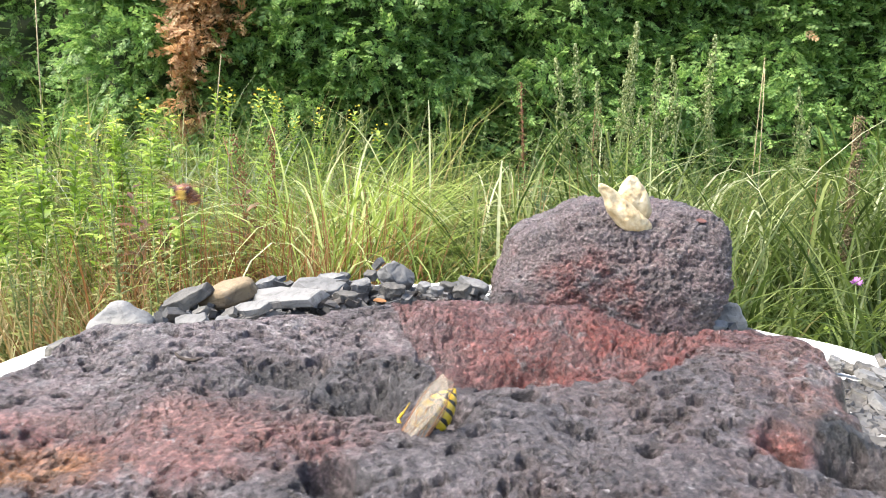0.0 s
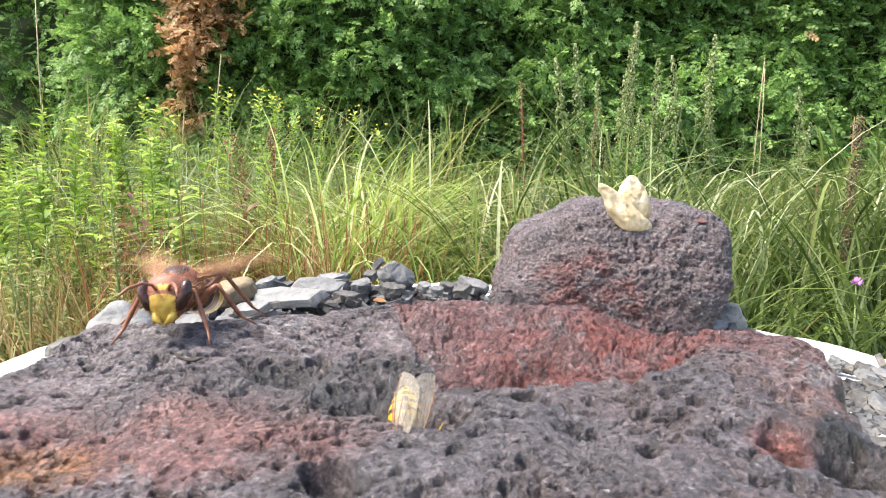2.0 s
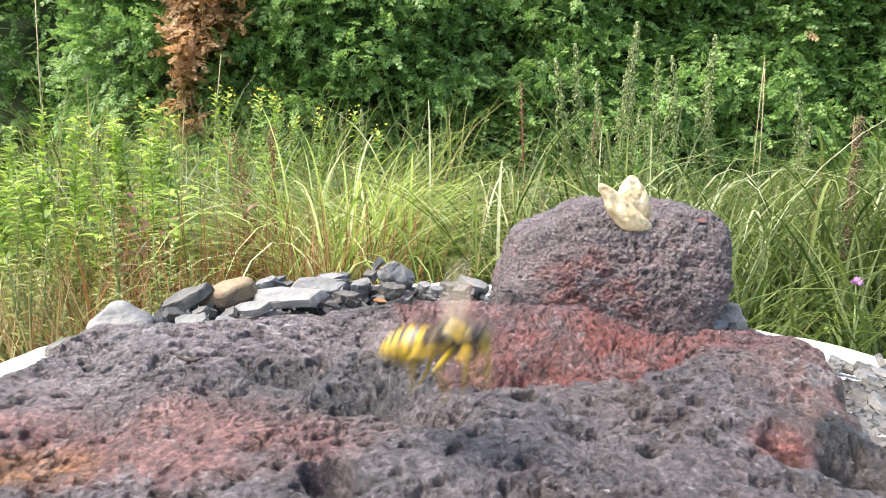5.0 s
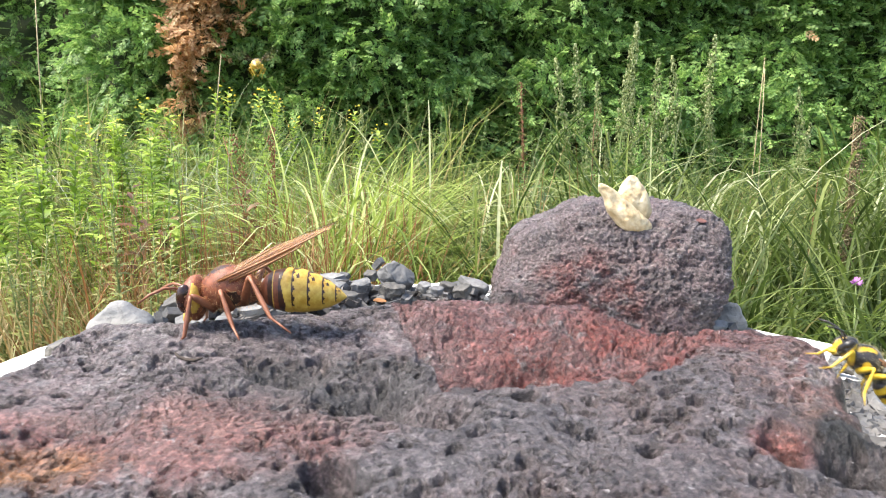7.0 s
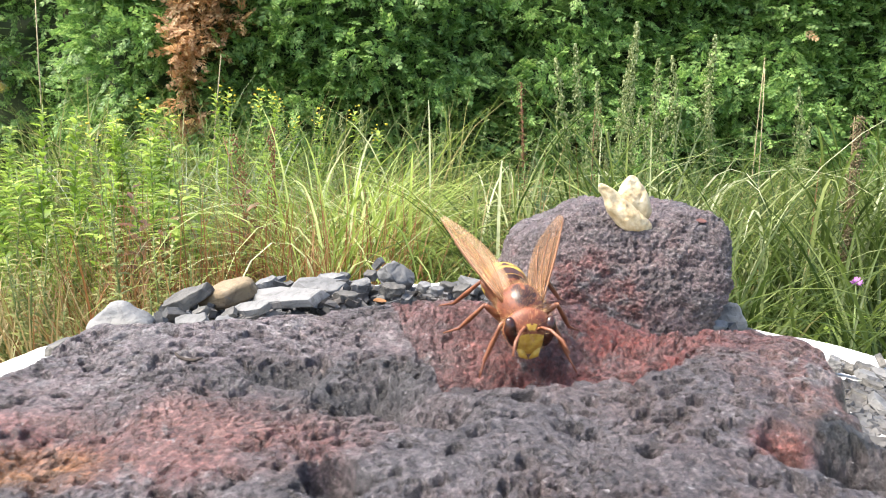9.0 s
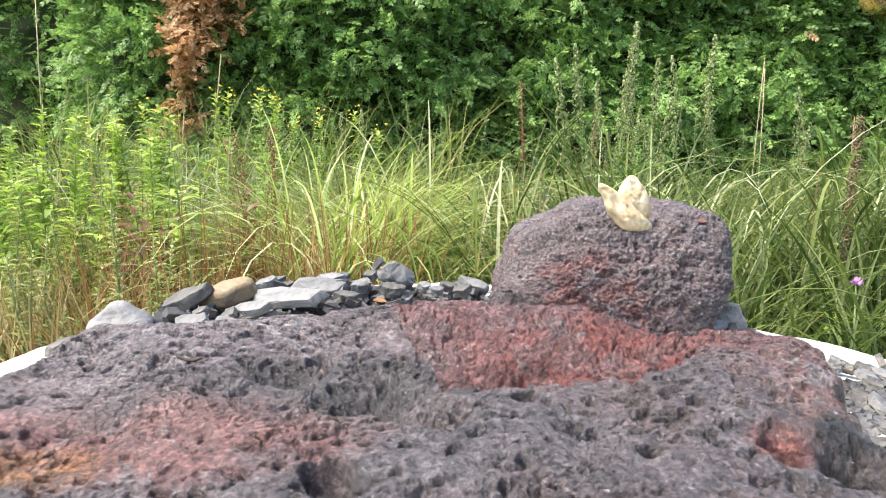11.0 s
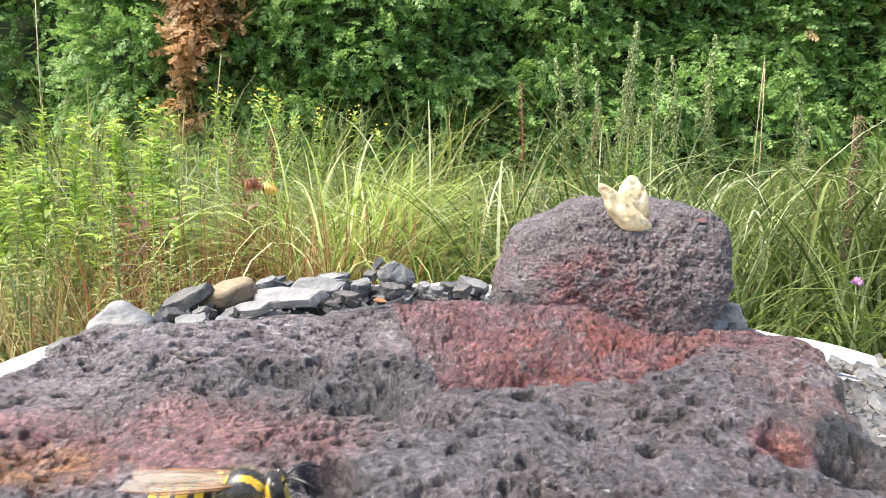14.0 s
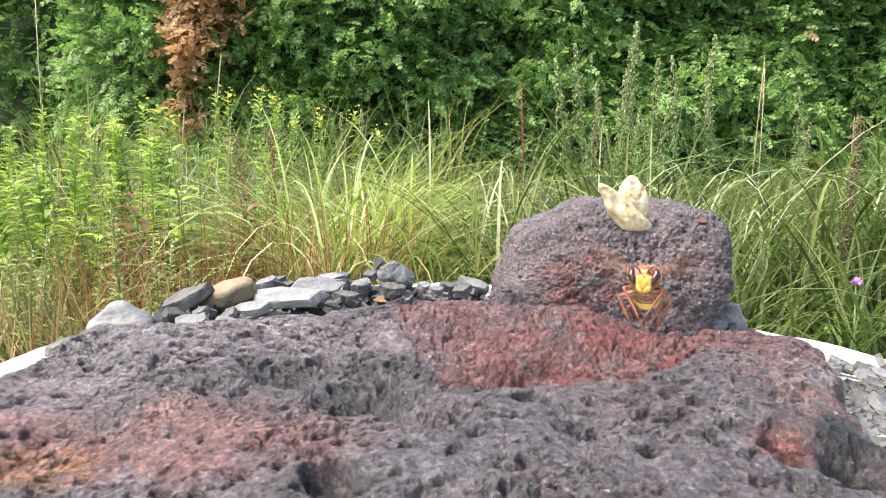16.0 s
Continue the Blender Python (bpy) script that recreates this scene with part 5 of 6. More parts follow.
def insect(name, label, category, kit):
    s, wasp = kit["size"], kit["wasp"]
    k = MM * s
    e = tagged(new(name), label, category)
    # thorax
    v, f = ball(72, 48)
    v = v * np.array((4.2, 3.05, 3.05))
    v[:, 2] += 0.35 * np.exp(-((v[:, 0] - 0.5) / 2) ** 2)
    v[:, 2] -= np.clip(-v[:, 0] - 1.5, 0, 9) * 0.35
    c = v[f].mean(1)
    if wasp:
        ix = np.where((np.abs(np.abs(c[:, 1]) - 1.7) < 0.45) & (c[:, 0] > 0.2) & (c[:, 2] > 0.6) |
                      ((np.abs(c[:, 0] + 1.9) < 0.35) & (np.abs(np.abs(c[:, 1]) - 0.9) < 0.6) & (c[:, 2] > 0)) |
                      ((np.abs(c[:, 0] + 2.8) < 0.3) & (np.abs(np.abs(c[:, 1]) - 0.7) < 0.5) & (c[:, 2] > 0)) |
                      (np.hypot(c[:, 0] - 0.3, c[:, 2] + 0.4) < 0.7), 1, 0)
    else:
        ix = np.where((np.hypot((c[:, 0] - 0.9) / 2.0, c[:, 1] / 1.6) < 1) & (c[:, 2] > 0.8) & (np.abs(c[:, 1]) > 0.16 * (c[:, 0] < 0.6)) |
                      (np.hypot(c[:, 0] + 0.6, c[:, 2] + 1.0) < 1.1) & (np.abs(c[:, 1]) > 1.2) | (c[:, 2] < -2.2), 0, 2)
    part("thorax", mesh_from("thorax", v * k, f, [kit["dark"], kit["light"], kit["body"]], ix), e)
    part_hair(e, v, k, kit, 2600, 0.8)
    # head: broad and flat, pale face below
    hv, hf = ball(64, 44)
    big = 1.0 if wasp else 1.13
    hv = hv * np.array((1.75, 2.95, 2.8)) * big
    hv[:, 0] *= 1 - 0.25 * (hv[:, 0] < 0)
    hv[:, 1] *= 1 - 0.24 * smooth(0, -2.4, hv[:, 2])
    hc = hv[hf].mean(1)
    hc = hc / big
    face = (hc[:, 0] > 0.25) & (hc[:, 2] < 0.45 - 0.20 * np.abs(hc[:, 1])) & (np.abs(hc[:, 1]) < 1.35)
    brow = (hc[:, 0] > 0.2) & (np.abs(hc[:, 1]) < 0.30 + 0.5 * (hc[:, 2] - 0.8)) & (hc[:, 2] > 0.8) & (hc[:, 2] < 1.45)
    cheek = (hc[:, 0] < 0) & (np.abs(hc[:, 1]) > 1.9)
    base = 0 if wasp else 2
    hix = np.where(face | brow | cheek, 1, base)
    head = part("head", mesh_from("head", hv * k, hf, [kit["dark"], kit["light"], kit["body"]], hix), e, m=pose(4.8 * k, 0, -0.3 * k, 0, -12, 0))
    part_hair(head, hv, k, kit, 1100, 0.55)
    for sg in (1, -1):
        ev, ef = ball(20, 14)
        ev = ev * np.array((0.95, 0.80, 1.85)) * big
        ev[:, 1] -= 0.35 * sg * np.exp(-((ev[:, 2] - 0.4) / 0.5) ** 2) * (ev[:, 0] > 0) * -1 * 0.5
        part("eye", mesh_from("eye", ev * k, ef, [kit["eye"]]), head, "dark compound eye", pose(0.80 * big * k, 2.02 * sg * big * k, 0.30 * k, -14 * sg, 0, 12 * sg))
        jaw = [(0.75 * big, 1.0 * sg, -1.7 * big), (1.0 * big, 0.85 * sg, -2.5 * big), (1.0 * big, 0.10 * sg, -3.0 * big)]
        part("mandible", poly_mesh("mandible", [(*tube([tuple(q * k for q in p) for p in jaw], [0.60 * k, 0.50 * k, 0.12 * k], 9), 0)], [kit["light"]]), head)
        ant = [(1.35, 0.55 * sg, 0.55), (2.4, 1.1 * sg, 1.5), (3.6, 1.9 * sg, 1.6), (5.2, 2.9 * sg, 0.9), (6.6, 3.5 * sg, -0.2)]
        part("antenna", poly_mesh("antenna", [(*tube([tuple(q * k for q in p) for p in ant], [0.22 * k, 0.19 * k, 0.21 * k, 0.22 * k, 0.12 * k], 8), 0)],
                                  [BLACK if wasp else LEG_RUST]), head)
    # abdomen: narrow waist inside overlapping rings
    waist = poly_mesh("abdomen", [(*tube([(1.0 * k, 0, -0.2 * k), (0, 0, -0.1 * k), (-1.5 * k, 0, -0.1 * k), (-6 * k, 0, -0.4 * k), (-9.4 * k, 0, -1 * k), (-11.4 * k, 0, -1.3 * k)],
                                            [0.9 * k, 0.45 * k, 1.1 * k, 2.2 * k, 1.4 * k, 0.2 * k], 20), 0)], [kit["dark"]])
    abdomen = part("abdomen", waist, e, m=pose(-3.7 * k, 0, -0.8 * k, 0, 2, 0))
    cuts = (0.0, 0.20, 0.40, 0.57, 0.73, 0.87, 1.0)
    for q in range(6):
        tv, tf, tix = tergite(q, cuts[q], cuts[q + 1], "wasp" if wasp else "hornet", s)
        part("ring", mesh_from("ring", tv, tf, [kit["dark"], kit["light"], kit["body"]], tix), abdomen)
    # legs, jointed, origin at the hip
    legs = []
    for n in range(3):
        for sg in (1, -1):
            pts = [Vector((x, y * sg, z)) - Vector((COXA[n][0], COXA[n][1] * sg, COXA[n][2])) for x, y, z in LEG[n]]
            p = [pts[0], pts[0].lerp(pts[1], 0.4), pts[0].lerp(pts[1], 0.85), pts[1], pts[1].lerp(pts[2], 0.15), pts[1].lerp(pts[2], 0.6), pts[2], pts[2].lerp(pts[3], 0.12),
                 pts[2].lerp(pts[3], 0.5), pts[3]]
            rad = (0.72, 0.62, 0.44, 0.28, 0.26, 0.36, 0.24, 0.18, 0.14, 0.10)
            pcs = [(*tube([tuple(q * k) for q in p[:4]], [q * k for q in rad[:4]], 9), 1 if wasp else 0),
                   (*tube([tuple(q * k) for q in p[3:]], [q * k for q in rad[3:]], 9), 0)]
            leg = part("leg", poly_mesh("leg", pcs, [kit["leg"], kit["leg"]]), e, m=pose(COXA[n][0] * k, COXA[n][1] * sg * k, COXA[n][2] * k))
            legs.append((leg, n, sg))
    # wings: thin membranes with veins
    wings = []
    for sg in (1, -1):
        for kind_, L, wd in (("forewing", 17.0, 5.2 if wasp else 2.4), ("hindwing", 11.5, 3.0 if wasp else 1.9)):
            t = 1 - (1 - np.linspace(0, 1, 15)) ** 1.4
            lead = 0.10 * wd * np.sin(t * math.pi) + 0.9 * (1 - t)
            trail = -wd * np.sin(np.clip(t, 0, 1) ** 0.75 * math.pi * 0.93 + 0.05) ** 0.75 - 0.1
            if wasp:                         # broad paddle with a round tip
                full = wd * (0.22 + 0.78 * np.sin(np.clip(t / 0.7, 0, 1) * math.pi / 2)) * np.sqrt(np.clip(1.003 - np.clip((t - 0.7) / 0.3, 0, 1) ** 2, 0, 1))
                lead, trail = 0.22 * full, -0.78 * full
            rows = []
            for i in range(15):
                for q in np.linspace(0, 1, 7):
                    yy = lead[i] + (trail[i] - lead[i]) * q
                    rows.append((-L * t[i], yy * sg, 0.18 * math.sin(q * 9) * (1 - t[i]) + 0.4 * t[i] ** 2))
            wv = np.array(rows) * k
            wf = grid_faces(7, 15)
            if sg < 0:
                wf = wf[:, ::-1]
            wv2 = np.concatenate([wv, wv - (0, 0, 0.03 * k)])
            wing = part(kind_, mesh_from(kind_, wv2, np.concatenate([wf, wf[:, ::-1] + len(wv)]), [kit["wing"]]), e, "thin veined wing membrane")
            for q0, q1, tip in ((0.0, 0.0, 0.97), (0.1, 0.35, 0.85), (0.25, 0.65, 0.75), (0.4, 0.9, 0.55)):
                pth = []
                for tt in np.linspace(0, tip, 7):
                    q = q0 + (q1 - q0) * tt / tip
                    la, tr = np.interp(tt, t, lead), np.interp(tt, t, trail)
                    pth.append(tuple(np.array((-L * tt, (la + (tr - la) * q) * sg, 0.06 + 0.18 * math.sin(q * 9) * (1 - tt) + 0.4 * tt ** 2)) * k))
                r0 = (0.17 if q0 == 0 else 0.065) * k * (0.7 if wasp else 1)
                part("vein", poly_mesh("vein", [(*tube(pth, [r0] * 5 + [r0 * 0.7, r0 * 0.4], 5), 0)], [VEIN]), wing)
            wings.append((wing, kind_, sg))
    return e, abdomen, legs, wings


hornet = insect("hornet", "large rusty-brown and yellow hornet", "hornet", HORNET)
wasp = insect("wasp", "small black and yellow wasp with yellow legs", "wasp", WASP)
other_wasp = insect("wasp", "small black and yellow wasp flying past", "wasp", WASP)

# seconds, x, y, z, turn, nose up, roll
HORNET_PATH = [
    (0, -0.1222, 0.3306, 0.3338, -85, 5, 0),
    (0.1, -0.1194, 0.2964, 0.3311, -90, 5, 0),
    (0.2, -0.0921, 0.2508, 0.3244, -95, 5, 0),
    (0.3, -0.0932, 0.2166, 0.3270, -110, 5, 0),
    (0.4, -0.0978, 0.1938, 0.3436, -165, 12, 0),
    (0.5, -0.0987, 0.1881, 0.3561, -190, 10, 0),
    (0.6, -0.0843, 0.1767, 0.3548, -120, 5, 0),
    (0.7, -0.0733, 0.1653, 0.3492, -80, 0, 0),
    (0.8, -0.0810, 0.1482, 0.3331, -95, 0, 0),
    (0.9, -0.0841, 0.1311, 0.3213, -85, 0, 0),
    (1, -0.0868, 0.1254, 0.3214, -85, 0, 0),
    (1.1, -0.0847, 0.1197, 0.3243, -80, 0, 0),
    (1.2, -0.0791, 0.1140, 0.3323, -70, 0, 0),
    (1.3, -0.0668, 0.1083, 0.3394, -60, 5, 0),
    (1.4, -0.0511, 0.1026, 0.3378, -65, 15, 0),
    (1.5, -0.0471, 0.1045, 0.3295, -50, 8, 0),
    (1.6, -0.0439, 0.1050, 0.3293, -72, 5, 0),
    (1.8, -0.0418, 0.1060, 0.3292, -88, 2, 0),
    (2, -0.0415, 0.1080, 0.3293, -88, 2, 0),
    (2.2, -0.0447, 0.1185, 0.3282, -60, 2, 0),
    (2.4, -0.0402, 0.1085, 0.3292, -22, 0, 0),
    (2.5, -0.0383, 0.1070, 0.3284, -13, -4, 0),
    (2.6, -0.0353, 0.1085, 0.3284, -6, -6, 0),
    (2.8, -0.0290, 0.1120, 0.3286, 2, -6, 0),
    (3, -0.0223, 0.1155, 0.3281, 6, -6, 0),
    (3.1, -0.0206, 0.1180, 0.3278, 6, -6, 0),
    (3.2, -0.0180, 0.1175, 0.3279, 45, 0, 0),
    (3.3, -0.0178, 0.1175, 0.3279, 68, 5, 0),
    (3.35, -0.0217, 0.1186, 0.3355, 110, 15, 0),
    (3.4, -0.0249, 0.1163, 0.3438, 158, 20, 0),
    (3.45, -0.0325, 0.1277, 0.3585, 170, 28, 0),
    (3.48, -0.0388, 0.1368, 0.3697, 178, 30, 0),
    (3.52, -0.0376, 0.1368, 0.3734, 176, 28, 0),
    (3.55, -0.0236, 0.1345, 0.3801, 140, 26, 0),
    (3.6, 0.0088, 0.1311, 0.3794, 70, 20, 0),
    (3.7, 0.0223, 0.1311, 0.3722, 22, 28, 0),
    (3.8, 0.0228, 0.1425, 0.3623, 20, 8, 0),
    (3.85, 0.0166, 0.1425, 0.3612, 95, 8, 0),
    (3.9, 0.0069, 0.1425, 0.3628, 165, 20, 0),
    (4, -0.0032, 0.1368, 0.3611, 176, 24, 0),
    (4.1, -0.0123, 0.1197, 0.3584, 180, 10, 0),
    (4.2, -0.0330, 0.0969, 0.3530, 184, 10, 0),
    (4.3, -0.0552, 0.0946, 0.3499, 184, 10, 0),
    (4.45, -0.0889, 0.0969, 0.3468, 190, 5, 0),
    (4.8, -0.1069, 0.1026, 0.3441, 230, 5, 0),
    (5.2, -0.1001, 0.1026, 0.3458, 280, 5, 0),
    (5.5, -0.0863, 0.1083, 0.3456, 320, 5, 0),
    (5.7, -0.0654, 0.1140, 0.3407, 340, 5, 0),
    (5.85, -0.0475, 0.1197, 0.3343, 380, 10, 0),
    (5.95, -0.0389, 0.1231, 0.3298, 440, 10, 0),
    (6.1, -0.0392, 0.1225, 0.3282, 510, 10, 0),
    (6.3, -0.0383, 0.1210, 0.3281, 515, 12, 0),
    (6.4, -0.0362, 0.1225, 0.3282, 515, 14, 0),
    (6.5, -0.0309, 0.1163, 0.3321, 518, 18, 0),
    (6.7, -0.0337, 0.1155, 0.3289, 522, 14, 0),
    (6.9, -0.0340, 0.1095, 0.3290, 538, -8, 0),
    (7, -0.0343, 0.1105, 0.3290, 543, -11, 0),
    (7.1, -0.0341, 0.1105, 0.3290, 545, -13, 0),
    (7.2, -0.0530, 0.1026, 0.3466, 580, 5, 0),
    (7.3, -0.0602, 0.0969, 0.3621, 620, 5, 0),
    (7.4, -0.0639, 0.0935, 0.3462, 690, 8, 0),
    (7.5, -0.0492, 0.0935, 0.3405, 704, 12, 0),
    (7.6, -0.0518, 0.1000, 0.3296, 660, 0, 0),
    (7.7, -0.0352, 0.0860, 0.3279, 658, -4, 0),
    (7.8, -0.0330, 0.0889, 0.3321, 655, 5, 0),
    (7.85, -0.0269, 0.0912, 0.3448, 690, 20, 0),
    (7.9, -0.0177, 0.0992, 0.3589, 722, 30, 0),
    (8, 0.0001, 0.1026, 0.3604, 720, 19, 0),
    (8.1, -0.0059, 0.1140, 0.3481, 720, 0, 0),
    (8.2, 0.0068, 0.1245, 0.3294, 720, 0, 0),
    (8.3, 0.0096, 0.1210, 0.3293, 718, -2, 0),
    (8.4, 0.0104, 0.1140, 0.3290, 710, -8, 0),
    (8.5, 0.0107, 0.1120, 0.3294, 694, -18, 0),
    (8.6, 0.0106, 0.1105, 0.3282, 678, -16, 0),
    (8.7, 0.0119, 0.1100, 0.3281, 672, -16, 0),
    (8.8, 0.0101, 0.1105, 0.3280, 654, -18, 0),
    (8.9, 0.0106, 0.1090, 0.3274, 644, -20, 0),
    (9, 0.0121, 0.1075, 0.3265, 638, -22, 0),
    (9.1, 0.0095, 0.1080, 0.3268, 632, -20, 0),
    (9.2, 0.0092, 0.1090, 0.3271, 628, -18, 0),
    (9.5, 0.0092, 0.1090, 0.3271, 628, -18, 0),
    (9.7, 0.0014, 0.1083, 0.3482, 640, 15, 0),
    (9.9, -0.0257, 0.1140, 0.3616, 540, 15, 0),
    (10.2, -0.1080, 0.1254, 0.3627, 540, 5, 0),
    (10.6, -0.1394, 0.1254, 0.3529, 600, 0, 0),
    (11, -0.1061, 0.1140, 0.3341, 640, 0, 0),
    (11.3, -0.0855, 0.1026, 0.3263, 640, 0, 0),
    (11.5, -0.0705, 0.0850, 0.3249, 640, 0, 0),
    (11.6, -0.0583, 0.0900, 0.3264, 640, 0, 0),
    (11.8, -0.0646, 0.1025, 0.3293, 652, 0, 0),
    (11.9, -0.0535, 0.1040, 0.3276, 690, 0, 0),
    (12, -0.0470, 0.1030, 0.3284, 704, -2, 0),
    (12.1, -0.0413, 0.1020, 0.3284, 700, -4, 0),
    (12.2, -0.0356, 0.1020, 0.3297, 686, -6, 0),
    (12.3, -0.0311, 0.1020, 0.3294, 684, -6, 0),
    (12.4, -0.0242, 0.0809, 0.3299, 645, -8, 0),
    (12.5, -0.0259, 0.0798, 0.3303, 632, -9, 0),
    (12.55, -0.0262, 0.0821, 0.3300, 636, -4, 0),
    (12.6, -0.0290, 0.0969, 0.3276, 650, 5, 0),
    (12.65, -0.0238, 0.1026, 0.3400, 690, 15, 0),
    (12.7, -0.0192, 0.1140, 0.3508, 730, 25, 0),
    (12.8, 0.0088, 0.1049, 0.3659, 732, 18, 0),
    (12.9, 0.0194, 0.1311, 0.3611, 740, 18, 0),
    (13, 0.0177, 0.1824, 0.3525, 782, 38, 0),
    (13.1, 0.0019, 0.2109, 0.3417, 782, 38, 0),
    (13.2, 0.0133, 0.2280, 0.3340, 740, 5, 0),
    (13.3, 0.0429, 0.2451, 0.3370, 736, 5, 0),
    (13.4, 0.0459, 0.2508, 0.3387, 760, 10, 0),
    (13.5, 0.0515, 0.3078, 0.3542, 805, 10, 0),
    (13.6, 0.0164, 0.3420, 0.3687, 870, 5, 0),
    (13.7, -0.0170, 0.3990, 0.3564, 890, 0, 0),
    (13.8, -0.0985, 0.4560, 0.3354, 890, 0, 0),
    (13.9, -0.1390, 0.4788, 0.3458, 880, 0, 0),
    (14, -0.1295, 0.4788, 0.3312, 890, 0, 0),
    (14.1, -0.1346, 0.5700, 0.3188, 800, 0, 0),
    (14.2, -0.1323, 0.6840, 0.3275, 760, 0, 0),
    (14.4, -0.0692, 1.0260, 0.3737, 740, 0, 0),
    (14.6, 0.5170, 1.2540, 0.4285, 700, 0, 0),
    (14.8, 0.5053, 0.8550, 0.2635, 640, 0, 0),
    (14.9, 0.4019, 0.6840, 0.2463, 640, 0, 0),
    (15, 0.4016, 0.5700, 0.2565, 640, 0, 0),
    (15.2, 0.3438, 0.4560, 0.2752, 640, 0, 0),
    (15.5, 0.2096, 0.3192, 0.2923, 600, 0, 0),
    (15.6, 0.1756, 0.2850, 0.2983, 580, 0, 0),
    (15.7, 0.1481, 0.2508, 0.3026, 570, 0, 0),
    (15.8, 0.1270, 0.2166, 0.3114, 560, 5, 0),
    (15.9, 0.0987, 0.1938, 0.3111, 600, 20, 0),
    (15.96, 0.0578, 0.1824, 0.3167, 606, 18, 0),
    (16, 0.0532, 0.1801, 0.3177, 610, 18, 0),
]
WASP_PATH = [
    (0, -0.0045, 0.0775, 0.3157, -142, -42, -30),
    (0.6, -0.0045, 0.0775, 0.3157, -142, -43, -30),
    (0.9, -0.0042, 0.0775, 0.3156, -112, -43, -12),
    (1.2, -0.0042, 0.0775, 0.3155, -100, -42, -4),
    (1.5, -0.0043, 0.0775, 0.3153, -92, -42, 0),
    (2, -0.0045, 0.0775, 0.3153, -90, -42, 0),
    (2.4, -0.0049, 0.0775, 0.3153, -84, -40, 4),
    (3, -0.0051, 0.0775, 0.3153, -80, -38, 6),
    (4.2, -0.0051, 0.0775, 0.3153, -80, -38, 6),
    (4.8, -0.0051, 0.0775, 0.3153, -80, -36, 6),
    (5, 0.0010, 0.0720, 0.3309, -30, 10, 0),
    (5.3, 0.0377, 0.0900, 0.3449, 0, 10, 0),
    (5.6, 0.1007, 0.1100, 0.3347, 60, 0, 0),
    (5.9, 0.0936, 0.1000, 0.3192, 140, 0, 0),
    (6.2, 0.0520, 0.0710, 0.3231, 172, 30, 0),
    (6.5, 0.0521, 0.0700, 0.3244, 170, 35, 0),
    (6.7, 0.0522, 0.0775, 0.3241, 168, 35, 0),
    (6.9, 0.0520, 0.0815, 0.3245, 166, 35, 0),
    (7, 0.0522, 0.0835, 0.3250, 166, 38, 0),
    (7.2, 0.0521, 0.0890, 0.3256, 172, 32, 0),
    (7.3, 0.0506, 0.0925, 0.3255, 176, 28, 0),
    (7.4, 0.0499, 0.0935, 0.3257, 178, 24, 0),
    (7.5, 0.0496, 0.0940, 0.3257, 180, 22, 0),
    (7.7, 0.0501, 0.0945, 0.3257, 182, 10, 0),
    (7.8, 0.0489, 0.0940, 0.3259, 182, 8, 0),
    (7.9, 0.0503, 0.0935, 0.3255, 178, 12, 0),
    (7.95, 0.0606, 0.0890, 0.3264, 178, 12, 0),
    (8, 0.0696, 0.0870, 0.3247, 178, 12, 0),
    (8.1, 0.0539, 0.0850, 0.3234, 178, 12, 0),
    (8.2, 0.0660, 0.0900, 0.3230, 150, 10, 0),
    (8.5, 0.1289, 0.1200, 0.3383, 110, 0, 0),
    (9.5, 0.1168, 0.1000, 0.3319, 60, 0, 0),
    (11, 0.0464, 0.0450, 0.2996, 120, 0, 0),
    (12.5, -0.0243, 0.0450, 0.2996, 60, 0, 0),
    (13.4, -0.0232, 0.0550, 0.3168, 20, 5, 0),
    (13.7, -0.0228, 0.0585, 0.3200, 10, 8, 0),
    (13.8, -0.0198, 0.0610, 0.3206, 8, 10, 0),
    (13.9, -0.0192, 0.0595, 0.3207, 6, 8, 0),
    (14, -0.0177, 0.0580, 0.3208, 4, 5, 0),
    (14.1, -0.0176, 0.0595, 0.3208, 4, 5, 0),
    (14.2, -0.0130, 0.0665, 0.3204, 6, 6, 0),
    (14.3, -0.0119, 0.0660, 0.3205, 4, 4, 0),
    (14.4, -0.0064, 0.0740, 0.3221, 0, 14, 0),
    (14.5, -0.0047, 0.0775, 0.3218, -4, 16, 0),
    (14.6, -0.0044, 0.0775, 0.3218, -8, 8, 0),
    (14.7, -0.0021, 0.0760, 0.3221, -24, -10, 0),
    (14.8, -0.0008, 0.0810, 0.3194, -15, -12, 0),
    (14.9, 0.0003, 0.0840, 0.3178, 20, -15, 0),
    (15, 0.0016, 0.0870, 0.3165, 44, -19, 0),
    (15.1, 0.0015, 0.0870, 0.3165, 46, -19, 0),
    (15.2, 0.0010, 0.0870, 0.3163, 66, -18, 0),
    (15.3, 0.0006, 0.0820, 0.3184, 104, -10, 0),
    (15.4, 0.0001, 0.0800, 0.3193, 120, -6, 0),
    (15.5, 0.0006, 0.0800, 0.3188, 112, -17, 4),
    (15.55, 0.0014, 0.0810, 0.3195, 102, 2, 2),
    (15.6, 0.0034, 0.0770, 0.3219, 92, 35, 0),
    (15.7, 0.0108, 0.1000, 0.3344, 80, 35, 0),
    (15.8, 0.0550, 0.1600, 0.3527, 40, 10, 0),
    (15.9, 0.1156, 0.2000, 0.3466, 20, 5, 0),
    (16, 0.1716, 0.2200, 0.3463, 0, 0, 0),
]
